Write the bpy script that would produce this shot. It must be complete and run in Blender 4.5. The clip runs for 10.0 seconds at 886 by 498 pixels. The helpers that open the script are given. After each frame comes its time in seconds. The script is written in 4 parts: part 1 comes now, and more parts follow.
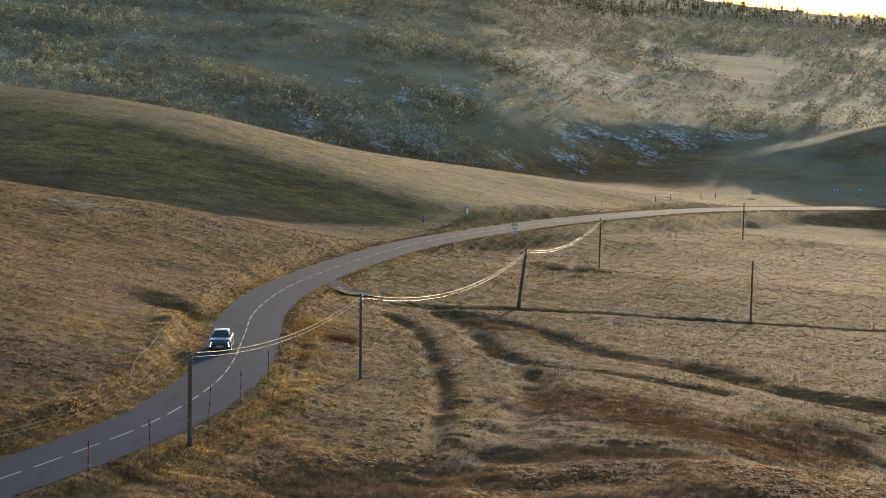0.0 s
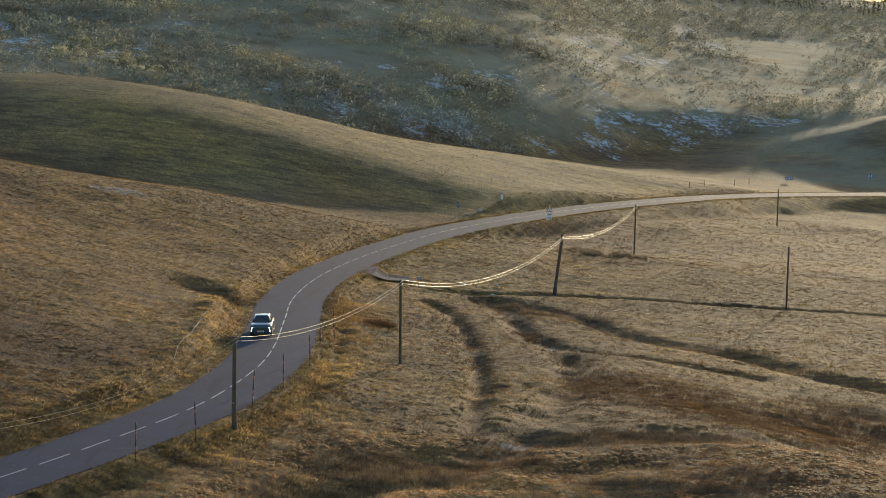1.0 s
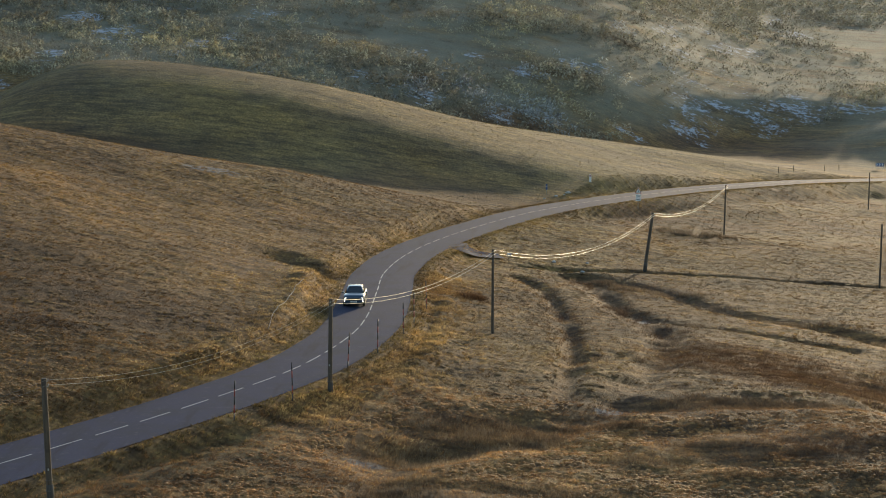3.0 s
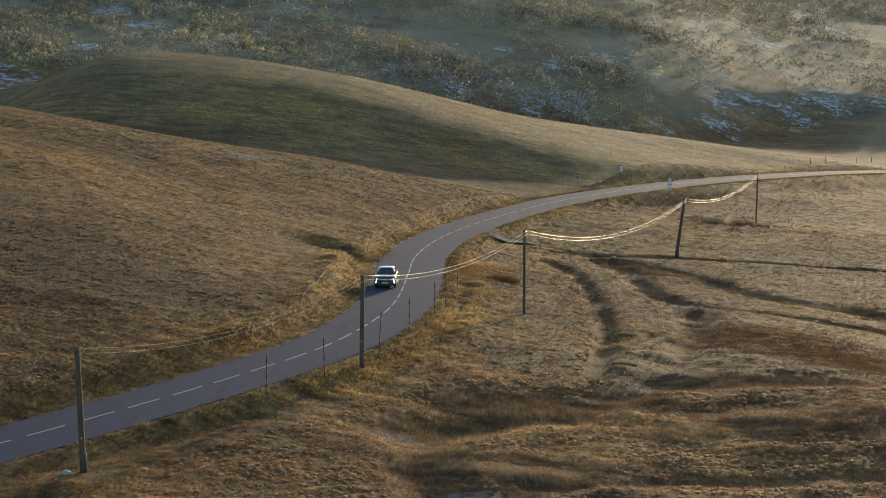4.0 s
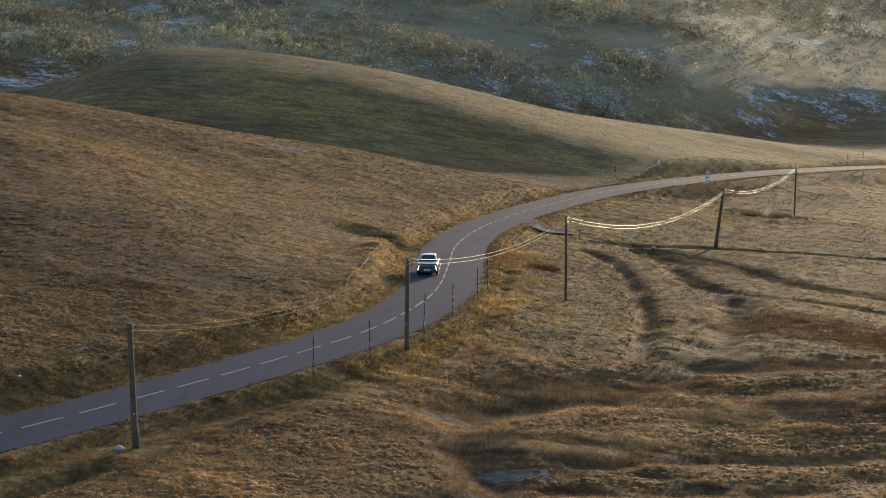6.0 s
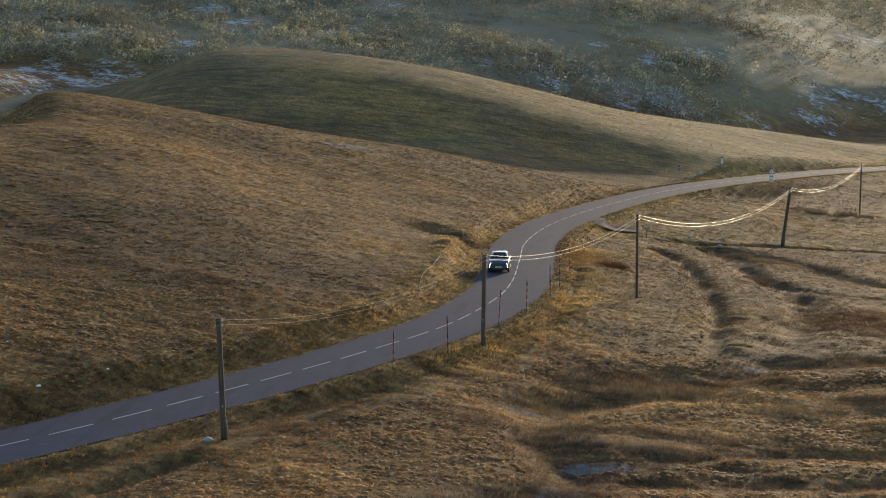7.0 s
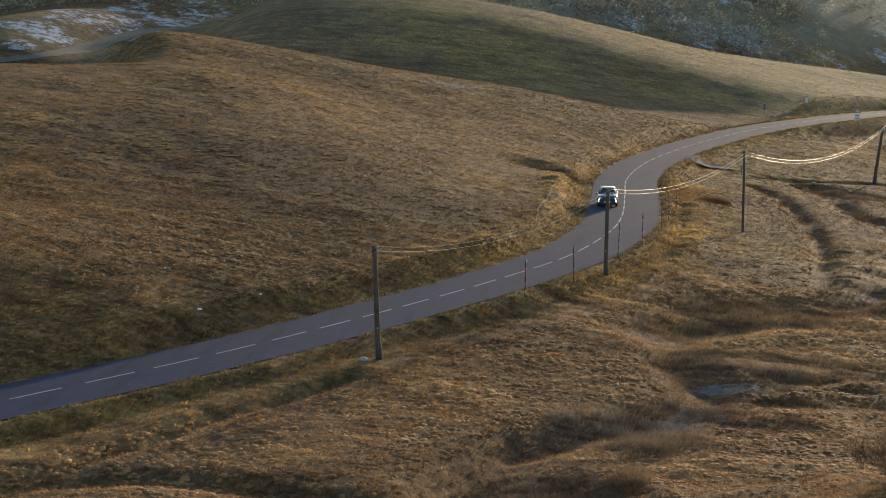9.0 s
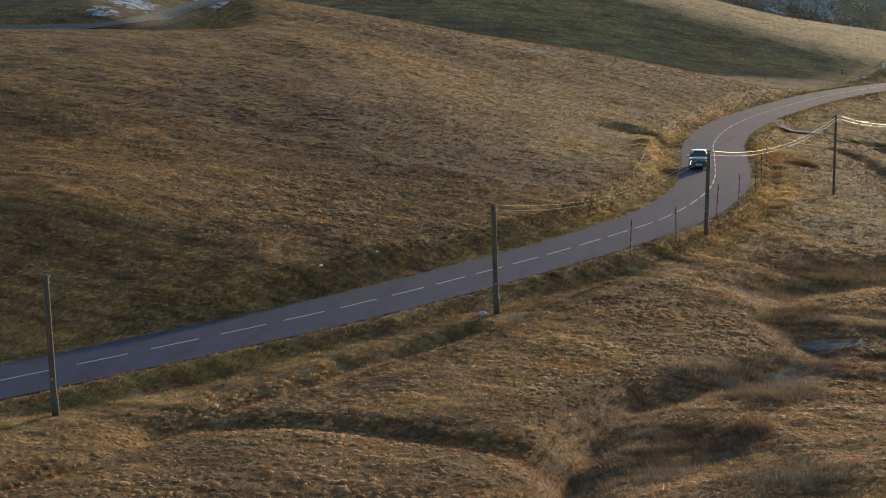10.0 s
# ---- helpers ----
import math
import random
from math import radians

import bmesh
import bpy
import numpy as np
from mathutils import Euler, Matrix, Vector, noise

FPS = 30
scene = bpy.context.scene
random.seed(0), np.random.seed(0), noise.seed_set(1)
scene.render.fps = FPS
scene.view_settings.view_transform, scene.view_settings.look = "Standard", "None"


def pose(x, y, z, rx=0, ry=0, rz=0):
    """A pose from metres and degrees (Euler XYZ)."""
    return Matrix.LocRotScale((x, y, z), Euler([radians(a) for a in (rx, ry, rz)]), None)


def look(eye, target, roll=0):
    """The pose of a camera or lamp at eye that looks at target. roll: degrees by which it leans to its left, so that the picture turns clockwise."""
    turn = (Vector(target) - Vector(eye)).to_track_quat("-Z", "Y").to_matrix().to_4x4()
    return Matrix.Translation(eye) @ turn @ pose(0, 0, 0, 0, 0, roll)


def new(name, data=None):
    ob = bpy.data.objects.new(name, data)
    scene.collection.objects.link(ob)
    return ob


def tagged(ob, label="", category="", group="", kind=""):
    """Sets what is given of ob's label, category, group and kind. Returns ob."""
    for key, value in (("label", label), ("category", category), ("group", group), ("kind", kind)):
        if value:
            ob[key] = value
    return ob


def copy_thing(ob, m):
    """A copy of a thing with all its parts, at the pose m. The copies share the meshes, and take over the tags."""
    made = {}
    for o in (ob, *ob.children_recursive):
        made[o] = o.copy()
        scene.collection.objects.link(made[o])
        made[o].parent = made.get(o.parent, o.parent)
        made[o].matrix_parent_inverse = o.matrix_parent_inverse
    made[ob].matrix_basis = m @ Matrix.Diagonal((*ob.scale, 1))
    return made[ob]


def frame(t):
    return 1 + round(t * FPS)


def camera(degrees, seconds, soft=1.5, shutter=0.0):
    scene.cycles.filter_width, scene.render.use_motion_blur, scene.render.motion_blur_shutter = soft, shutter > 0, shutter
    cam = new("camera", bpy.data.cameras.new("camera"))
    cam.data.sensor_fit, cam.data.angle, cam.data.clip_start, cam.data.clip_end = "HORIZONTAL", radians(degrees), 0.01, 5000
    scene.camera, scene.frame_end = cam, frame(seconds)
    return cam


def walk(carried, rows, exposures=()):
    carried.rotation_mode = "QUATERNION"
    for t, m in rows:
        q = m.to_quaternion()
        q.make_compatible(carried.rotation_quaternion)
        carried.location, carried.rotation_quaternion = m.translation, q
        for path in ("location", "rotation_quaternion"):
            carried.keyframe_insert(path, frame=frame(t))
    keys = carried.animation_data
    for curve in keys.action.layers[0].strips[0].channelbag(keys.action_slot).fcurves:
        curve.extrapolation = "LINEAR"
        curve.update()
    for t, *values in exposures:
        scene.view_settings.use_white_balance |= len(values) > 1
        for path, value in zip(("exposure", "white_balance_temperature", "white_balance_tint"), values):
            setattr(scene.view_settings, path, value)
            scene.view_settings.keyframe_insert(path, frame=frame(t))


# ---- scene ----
# camera: seconds, x, y, z, pitch, yaw, roll
ROWS = [
    (0, 0.000, 0.000, 25.069, -6.6132, 0.0119, 0.5485),
    (0.5, -0.344, -0.541, 25.132, -6.8527, 0.6210, 0.4843),
    (1, -0.720, -1.014, 25.177, -7.0958, 1.0335, 0.4487),
    (1.5, -1.047, -1.380, 25.023, -7.1503, 1.7531, 0.3796),
    (2, -1.227, -1.614, 24.537, -7.2217, 2.6702, 0.3135),
    (2.5, -1.307, -1.703, 23.919, -7.2334, 3.3415, 0.1970),
    (4, -1.496, -1.754, 21.594, -7.2453, 4.9010, -0.0774),
    (4.5, -1.502, -1.770, 21.092, -7.2402, 5.4291, -0.1465),
    (5, -1.584, -1.937, 20.803, -7.2495, 5.7490, -0.1729),
    (6.5, -2.758, -3.410, 20.592, -7.1997, 6.4805, -0.2266),
    (7, -3.506, -4.328, 20.602, -7.2316, 7.8361, -0.3454),
    (7.5, -4.329, -5.522, 20.639, -7.6490, 8.8984, -0.3884),
    (8, -5.235, -6.946, 20.668, -8.3763, 9.0609, -0.4089),
    (8.5, -6.218, -8.528, 20.764, -8.9135, 9.1497, -0.3736),
    (9, -7.371, -10.308, 20.881, -9.2502, 9.7977, -0.4106),
    (9.5, -8.643, -12.295, 20.987, -9.7751, 10.6900, -0.4383),
    (10, -10.143, -14.453, 21.015, -10.3590, 11.7163, -0.5904),
]
cam = camera(29.291, 10.0, 1.0)
walk(cam, [(t, pose(x, y, z, 90 + p, 0, w) @ pose(0, 0, 0, 0, 0, r)) for t, x, y, z, p, w, r in ROWS], [(0, 1.2, 6200, 5), (5, 1.2, 6200, 7.5), (10, 1.18, 6200, 9)])

# ---- light ----
SUN_AZ, SUN_EL = 18.5, 7.5
world = bpy.data.worlds.new("world")
scene.world = world
world.use_nodes = True
wn = world.node_tree.nodes
sky = wn.new("ShaderNodeTexSky")
sky.sky_type = "NISHITA"
sky.sun_disc = False
sky.sun_elevation = radians(SUN_EL)
sky.sun_rotation = radians(SUN_AZ)
sky.altitude = 900
sky.dust_density = 1.2
wn["Background"].inputs["Strength"].default_value = 0.15
world.node_tree.links.new(sky.outputs["Color"], wn["Background"].inputs["Color"])
sun_data = bpy.data.lights.new("sun", "SUN")
sun_data.energy, sun_data.angle, sun_data.color = 2.6, radians(1.2), (1.0, 0.77, 0.49)
sun = new("sun", sun_data)
sd = Vector((math.sin(radians(SUN_AZ)) * math.cos(radians(SUN_EL)), math.cos(radians(SUN_AZ)) * math.cos(radians(SUN_EL)), math.sin(radians(SUN_EL))))
sun.matrix_world = look((60, 60, 80), Vector((60, 60, 80)) - sd)

# ---- materials ----


class Mat:
    """A node material with a few short-cuts."""

    def __init__(self, name):
        self.m = bpy.data.materials.new(name)
        self.m.use_nodes = True
        self.n, self.l = self.m.node_tree.nodes, self.m.node_tree.links
        self.b = self.n["Principled BSDF"]
        self.out = self.n["Material Output"]
        self.coord = None

    def node(self, kind, **sets):
        nd = self.n.new(kind)
        for k, v in sets.items():
            if k in nd.inputs:
                nd.inputs[k].default_value = v
        return nd

    def link(self, a, b):
        self.l.new(a, b)

    def pos(self):
        if self.coord is None:
            self.coord = self.n.new("ShaderNodeTexCoord").outputs["Object"]
        return self.coord

    def noise(self, scale, detail=4.0, rough=0.55, stretch=None):
        t = self.n.new("ShaderNodeTexNoise")
        t.inputs["Scale"].default_value = scale
        t.inputs["Detail"].default_value = detail
        t.inputs["Roughness"].default_value = rough
        src = self.pos()
        if stretch:
            mp = self.n.new("ShaderNodeMapping")
            mp.inputs["Scale"].default_value = stretch
            self.link(src, mp.inputs["Vector"])
            src = mp.outputs["Vector"]
        self.link(src, t.inputs["Vector"])
        return t.outputs["Fac"]

    def ramp(self, fac, stops):
        r = self.n.new("ShaderNodeValToRGB")
        el = r.color_ramp.elements
        while len(el) < len(stops):
            el.new(0.5)
        for e, (p, c) in zip(el, stops):
            e.position = p
            e.color = (*c, 1) if len(c) == 3 else c
        self.link(fac, r.inputs["Fac"])
        return r.outputs["Color"]

    def mask(self, fac, lo, hi):
        r = self.n.new("ShaderNodeMapRange")
        r.interpolation_type = "SMOOTHSTEP"
        r.inputs["From Min"].default_value, r.inputs["From Max"].default_value = lo, hi
        self.link(fac, r.inputs["Value"])
        return r.outputs["Result"]

    def mix(self, fac, a, b, blend="MIX"):
        x = self.n.new("ShaderNodeMix")
        x.data_type, x.blend_type = "RGBA", blend
        for s, v in ((x.inputs[0], fac), (x.inputs[6], a), (x.inputs[7], b)):
            if isinstance(v, (int, float)):
                s.default_value = v
            elif isinstance(v, tuple):
                s.default_value = (*v, 1)
            else:
                self.link(v, s)
        return x.outputs[2]

    def math(self, op, a, b=None):
        x = self.n.new("ShaderNodeMath")
        x.operation = op
        for s, v in zip(x.inputs, (a, b)):
            if v is None:
                continue
            if isinstance(v, (int, float)):
                s.default_value = v
            else:
                self.link(v, s)
        return x.outputs[0]

    def bump(self, h, strength=0.5, dist=0.05):
        x = self.n.new("ShaderNodeBump")
        x.inputs["Strength"].default_value, x.inputs["Distance"].default_value = strength, dist
        self.link(h, x.inputs["Height"])
        self.link(x.outputs["Normal"], self.b.inputs["Normal"])

    def tone(self, col):
        """Broad golden and umber drifts of the grass, and patches a few metres wide."""
        broad = self.noise(0.034, 4, 0.6, (0.8, 1.1, 1))
        patch = self.noise(0.24, 5, 0.65, (0.6, 1.2, 1))
        col = self.mix(1.0, col, self.ramp(broad, [(0.36, (0.66, 0.59, 0.53)), (0.5, (1.0, 0.96, 0.90)), (0.64, (1.30, 1.17, 0.90))]), "MULTIPLY")
        clump = self.noise(0.75, 3, 0.6, (0.8, 1.3, 1))
        col = self.mix(1.0, col, self.ramp(clump, [(0.36, (0.74, 0.73, 0.72)), (0.5, (1.0, 1.0, 0.99)), (0.64, (1.22, 1.19, 1.12))]), "MULTIPLY")
        return self.mix(1.0, col, self.ramp(patch, [(0.36, (0.62, 0.61, 0.60)), (0.5, (1.0, 1.0, 0.98)), (0.66, (1.24, 1.20, 1.08))]), "MULTIPLY")

    def color(self, c):
        if isinstance(c, tuple):
            self.b.inputs["Base Color"].default_value = (*c, 1)
        else:
            self.link(c, self.b.inputs["Base Color"])

    def set(self, rough=None, metal=None, spec=None):
        for k, v in (("Roughness", rough), ("Metallic", metal), ("Specular IOR Level", spec)):
            if v is not None:
                self.b.inputs[k].default_value = v
        return self


def plain(name, c, rough=0.6, metal=0.0, vary=0.15, scale=8.0):
    m = Mat(name)
    dark = tuple(v * (1 - vary) for v in c)
    lite = tuple(min(1, v * (1 + vary)) for v in c)
    m.color(m.ramp(m.noise(scale, 5), [(0.3, dark), (0.7, lite)]))
    m.set(rough, metal)
    return m.m


def ground_material():
    m = Mat("dry_grassland")
    cover = m.n.new("ShaderNodeVertexColor")
    cover.layer_name = "cover"
    sep = m.n.new("ShaderNodeSeparateColor")
    m.link(cover.outputs["Color"], sep.inputs["Color"])
    green, brush, snow = sep.outputs
    fine = m.noise(3.4, 7, 0.68, (1, 0.5, 1))
    big = m.noise(0.055, 5, 0.6)
    mid = m.noise(0.35, 5, 0.6, (1, 0.55, 1))
    straw = m.ramp(fine, [(0.3, (0.071, 0.041, 0.017)), (0.5, (0.180, 0.110, 0.045)), (0.7, (0.341, 0.221, 0.096))])
    olive = m.ramp(fine, [(0.28, (0.081, 0.070, 0.032)), (0.55, (0.178, 0.152, 0.069)), (0.75, (0.296, 0.244, 0.113))])
    umber = m.ramp(fine, [(0.28, (0.057, 0.034, 0.018)), (0.55, (0.138, 0.083, 0.044)), (0.75, (0.239, 0.147, 0.076))])
    rust = m.ramp(fine, [(0.28, (0.055, 0.032, 0.020)), (0.55, (0.121, 0.071, 0.041)), (0.75, (0.191, 0.124, 0.071))])
    col = m.mix(m.mask(big, 0.42, 0.66), straw, umber)
    col = m.mix(m.math("MULTIPLY", m.mask(mid, 0.5, 0.68), 0.55), col, rust)
    col = m.mix(green, col, olive)
    col = m.mix(brush, col, rust)
    streak = m.noise(0.9, 5, 0.65, (0.14, 1.5, 1))
    col = m.mix(1.0, col, m.ramp(streak, [(0.32, (0.55, 0.53, 0.51)), (0.5, (0.95, 0.94, 0.92)), (0.68, (1.36, 1.33, 1.24))]), "MULTIPLY")
    col = m.tone(col)
    # cover alpha pales the far slopes: distance haze put into the ground colour
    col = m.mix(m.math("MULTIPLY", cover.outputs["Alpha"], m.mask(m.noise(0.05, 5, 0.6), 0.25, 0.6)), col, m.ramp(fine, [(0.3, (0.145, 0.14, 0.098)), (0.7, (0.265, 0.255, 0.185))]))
    # thin old snow lying in patches among the scrub
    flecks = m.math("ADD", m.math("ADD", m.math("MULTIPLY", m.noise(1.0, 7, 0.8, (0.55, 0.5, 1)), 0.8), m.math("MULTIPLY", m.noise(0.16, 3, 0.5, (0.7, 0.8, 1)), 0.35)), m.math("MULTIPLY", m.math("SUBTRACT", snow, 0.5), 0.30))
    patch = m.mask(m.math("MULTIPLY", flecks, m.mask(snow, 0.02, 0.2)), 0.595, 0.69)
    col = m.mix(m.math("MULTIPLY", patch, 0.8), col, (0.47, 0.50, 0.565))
    # hoar frost on the damp floor of the brook
    rime = m.n.new("ShaderNodeVertexColor")
    rime.layer_name = "rime"
    grain = m.mask(m.math("ADD", m.math("MULTIPLY", m.noise(1.6, 6, 0.75, (0.7, 1.1, 1)), 0.9), m.math("MULTIPLY", rime.outputs["Alpha"], 0.3)), 0.5, 0.72)
    col = m.mix(m.math("MULTIPLY", m.math("MULTIPLY", grain, rime.outputs["Alpha"]), 0.7), col, m.ramp(fine, [(0.3, (0.085, 0.085, 0.083)), (0.7, (0.24, 0.25, 0.265))]))
    m.color(col)
    m.set(0.9, 0, 0.15)
    m.bump(m.math("ADD", fine, m.math("MULTIPLY", mid, 0.7)), 0.9, 0.26)
    return m.m


def grass_material(name, dark, mid, lite, glow=0.5):
    m = Mat(name)
    geo = m.n.new("ShaderNodeNewGeometry")
    col = m.ramp(geo.outputs["Random Per Island"], [(0.0, dark), (0.5, mid), (1.0, lite)])
    col = m.mix(m.mask(m.noise(0.09, 4), 0.4, 0.65), col, m.mix(0.6, col, (0.62, 0.50, 0.40), "MULTIPLY"))
    streak = m.noise(0.9, 5, 0.65, (0.14, 1.5, 1))
    col = m.mix(1.0, col, m.ramp(streak, [(0.32, (0.55, 0.53, 0.51)), (0.5, (0.95, 0.94, 0.92)), (0.68, (1.36, 1.33, 1.24))]), "MULTIPLY")
    col = m.tone(col)
    m.color(col)
    m.set(0.75, 0, 0.2)
    tr = m.n.new("ShaderNodeBsdfTranslucent")
    m.link(col, tr.inputs["Color"])
    ms = m.n.new("ShaderNodeMixShader")
    ms.inputs["Fac"].default_value = glow
    m.link(m.b.outputs["BSDF"], ms.inputs[1])
    m.link(tr.outputs["BSDF"], ms.inputs[2])
    m.link(ms.outputs["Shader"], m.out.inputs["Surface"])
    return m.m


def tussock_material(name, dark, mid, lite):
    m = Mat(name)
    geo = m.n.new("ShaderNodeNewGeometry")
    fine = m.noise(9.0, 6, 0.7, (1, 0.6, 0.5))
    col = m.ramp(fine, [(0.3, dark), (0.5, mid), (0.7, lite)])
    streak = m.noise(0.9, 5, 0.65, (0.14, 1.5, 1))
    col = m.mix(1.0, col, m.ramp(streak, [(0.32, (0.55, 0.53, 0.51)), (0.5, (0.95, 0.94, 0.92)), (0.68, (1.36, 1.33, 1.24))]), "MULTIPLY")
    col = m.mix(m.mask(geo.outputs["Random Per Island"], 0.2, 1.0), col, m.mix(0.8, col, (0.70, 0.58, 0.48), "MULTIPLY"))
    col = m.tone(col)
    m.color(col)
    m.set(0.85, 0, 0.15)
    m.bump(fine, 0.8, 0.08)
    return m.m


def ice_material():
    m = Mat("frosted_ice")
    m.color(m.ramp(m.noise(2.5, 6, 0.65), [(0.35, (0.05, 0.049, 0.048)), (0.58, (0.11, 0.112, 0.116)), (0.75, (0.215, 0.222, 0.235))]))
    m.set(0.75, 0, 0.15)
    m.bump(m.noise(6, 4), 0.4, 0.02)
    return m.m


def asphalt_material():
    m = Mat("worn_asphalt")
    # the blue tint puts the sky's reflection into the asphalt's colour
    col = m.ramp(m.noise(60, 4, 0.7), [(0.3, (0.026, 0.029, 0.053)), (0.7, (0.053, 0.057, 0.097))])
    col = m.mix(m.mask(m.noise(0.5, 5, 0.6), 0.42, 0.7), col, (0.037, 0.040, 0.058))
    col = m.mix(m.mask(m.noise(2.2, 5, 0.7), 0.55, 0.75), col, (0.073, 0.072, 0.097))
    col = m.mix(m.mask(m.noise(0.35, 5, 0.7, (2.2, 0.25, 1)), 0.5, 0.7), col, (0.029, 0.031, 0.048))
    m.color(col)
    m.set(0.9, 0, 0.1)
    m.bump(m.noise(45, 3), 0.35, 0.01)
    return m.m


def wood_material(name, a, b):
    m = Mat(name)
    col = m.ramp(m.noise(9, 6, 0.65, (1, 1, 0.06)), [(0.3, a), (0.7, b)])
    col = m.mix(m.mask(m.noise(1.3, 4), 0.5, 0.75), col, tuple(v * 0.55 for v in a))
    m.color(col)
    m.set(0.85)
    m.bump(m.noise(30, 4, 0.6, (1, 1, 0.05)), 0.6, 0.01)
    return m.m


def paint_material():
    m = Mat("road_paint")
    col = m.ramp(m.noise(14, 6, 0.7), [(0.32, (0.18, 0.178, 0.175)), (0.5, (0.38, 0.38, 0.375)), (0.8, (0.54, 0.54, 0.53))])
    m.color(col)
    m.set(0.6)
    return m.m


def glow_material(name, c, strength):
    m = Mat(name)
    m.color(c)
    m.b.inputs["Emission Color"].default_value = (*c, 1)
    m.b.inputs["Emission Strength"].default_value = strength
    return m.m


def car_paint():
    m = Mat("blue_car_paint")
    m.color(m.ramp(m.noise(400, 2), [(0.3, (0.010, 0.030, 0.055)), (0.7, (0.018, 0.046, 0.080))]))
    m.set(0.32, 0.35)
    m.b.inputs["Coat Weight"].default_value = 1.0
    m.b.inputs["Coat Roughness"].default_value = 0.04
    return m.m


def car_glass():
    m = Mat("tinted_car_glass")
    m.color((0.012, 0.016, 0.020))
    m.set(0.05, 0, 0.6)
    return m.m


M_GROUND = ground_material()
M_STRAW = grass_material("straw_grass", (0.159, 0.090, 0.043), (0.341, 0.197, 0.097), (0.570, 0.375, 0.205))
M_TUSSOCK = tussock_material("straw_tussock", (0.143, 0.082, 0.039), (0.317, 0.181, 0.084), (0.515, 0.319, 0.159))
M_UMBER = tussock_material("russet_tussock", (0.102, 0.058, 0.026), (0.212, 0.125, 0.055), (0.367, 0.230, 0.108))
M_MEADOW = grass_material("meadow_grass", (0.094, 0.056, 0.023), (0.180, 0.116, 0.049), (0.303, 0.205, 0.093))
M_HAY = tussock_material("meadow_tussock", (0.072, 0.045, 0.018), (0.159, 0.101, 0.041), (0.267, 0.178, 0.078))
M_OCHRE = grass_material("ochre_grass", (0.097, 0.058, 0.023), (0.198, 0.123, 0.044), (0.367, 0.246, 0.096))
M_SIENNA = tussock_material("ochre_tussock", (0.097, 0.058, 0.021), (0.198, 0.121, 0.043), (0.331, 0.212, 0.082))
M_ICE = ice_material()
M_RUSSET = grass_material("russet_grass", (0.102, 0.059, 0.028), (0.208, 0.124, 0.055), (0.386, 0.253, 0.120))
M_PALE = grass_material("pale_tussock", (0.26, 0.18, 0.085), (0.42, 0.31, 0.16), (0.60, 0.48, 0.29))
M_RUST = grass_material("rust_brush", (0.119, 0.091, 0.073), (0.226, 0.175, 0.130), (0.380, 0.306, 0.221), 0.45)
M_SEDGE = grass_material("bog_sedge", (0.066, 0.043, 0.028), (0.132, 0.087, 0.056), (0.235, 0.160, 0.102), 0.4)
M_STALK = grass_material("dead_stalks", (0.103, 0.087, 0.074), (0.200, 0.168, 0.144), (0.364, 0.307, 0.260), 0.35)
M_HILL = grass_material("olive_hill_grass", (0.102, 0.089, 0.041), (0.175, 0.147, 0.067), (0.287, 0.238, 0.112))
M_VERGE = grass_material("verge_grass", (0.070, 0.060, 0.026), (0.155, 0.122, 0.053), (0.32, 0.245, 0.12))
# grey-brown twigs of the far scrub, with some haze put into their paleness
M_TWIG = grass_material("bare_twigs", (0.25, 0.24, 0.20), (0.34, 0.328, 0.275), (0.44, 0.425, 0.36), 0.16)
M_RIME = grass_material("frosted_twigs", (0.26, 0.28, 0.31), (0.38, 0.41, 0.46), (0.52, 0.56, 0.63), 0.3)
M_BUSH = grass_material("thorn_twigs", (0.075, 0.053, 0.036), (0.15, 0.105, 0.068), (0.25, 0.18, 0.115), 0.3)
M_PINE = grass_material("pine_needles", (0.022, 0.030, 0.016), (0.045, 0.052, 0.026), (0.085, 0.085, 0.042), 0.25)
M_ASPHALT = asphalt_material()
M_PAINT = paint_material()
M_WOOD = wood_material("weathered_pole_wood", (0.041, 0.029, 0.020), (0.095, 0.067, 0.045))
M_TAR = wood_material("tarred_wood", (0.032, 0.025, 0.020), (0.066, 0.053, 0.042))
M_IRON = plain("rusty_iron", (0.085, 0.068, 0.055), 0.7, 0.3)
M_METAL = plain("galvanised_steel", (0.42, 0.42, 0.42), 0.42, 0.9)
M_WIRE = plain("bare_wire", (0.55, 0.51, 0.43), 0.42, 1.0, 0.05)
# dull grey copy of the wire, its missing glint put into the colour
M_DIM_WIRE = plain("dim_wire", (0.16, 0.15, 0.14), 0.6, 0.0, 0.1)
M_PORCELAIN = plain("porcelain", (0.30, 0.27, 0.23), 0.35)
M_BLACK = plain("black_paint", (0.025, 0.024, 0.024), 0.55)
M_RED = plain("faded_red_paint", (0.22, 0.04, 0.03), 0.6)
M_WHITE = plain("white_paint", (0.55, 0.55, 0.54), 0.5)
M_PAPER = plain("white_paper", (0.78, 0.77, 0.74), 0.7)
M_BLUE = plain("blue_sign_paint", (0.03, 0.06, 0.17), 0.4)
M_STONE = plain("pale_limestone", (0.36, 0.34, 0.31), 0.9, 0, 0.3, 3.0)
M_CONCRETE = plain("old_concrete", (0.27, 0.255, 0.235), 0.9, 0, 0.3, 2.0)
M_GRAVEL = plain("pale_gravel", (0.101, 0.090, 0.069), 0.95, 0, 0.25, 1.5)
M_CAR = car_paint()
M_GLASS = car_glass()
M_TRIM = plain("black_plastic", (0.02, 0.02, 0.021), 0.5)
M_TYRE = plain("tyre_rubber", (0.022, 0.021, 0.020), 0.85)
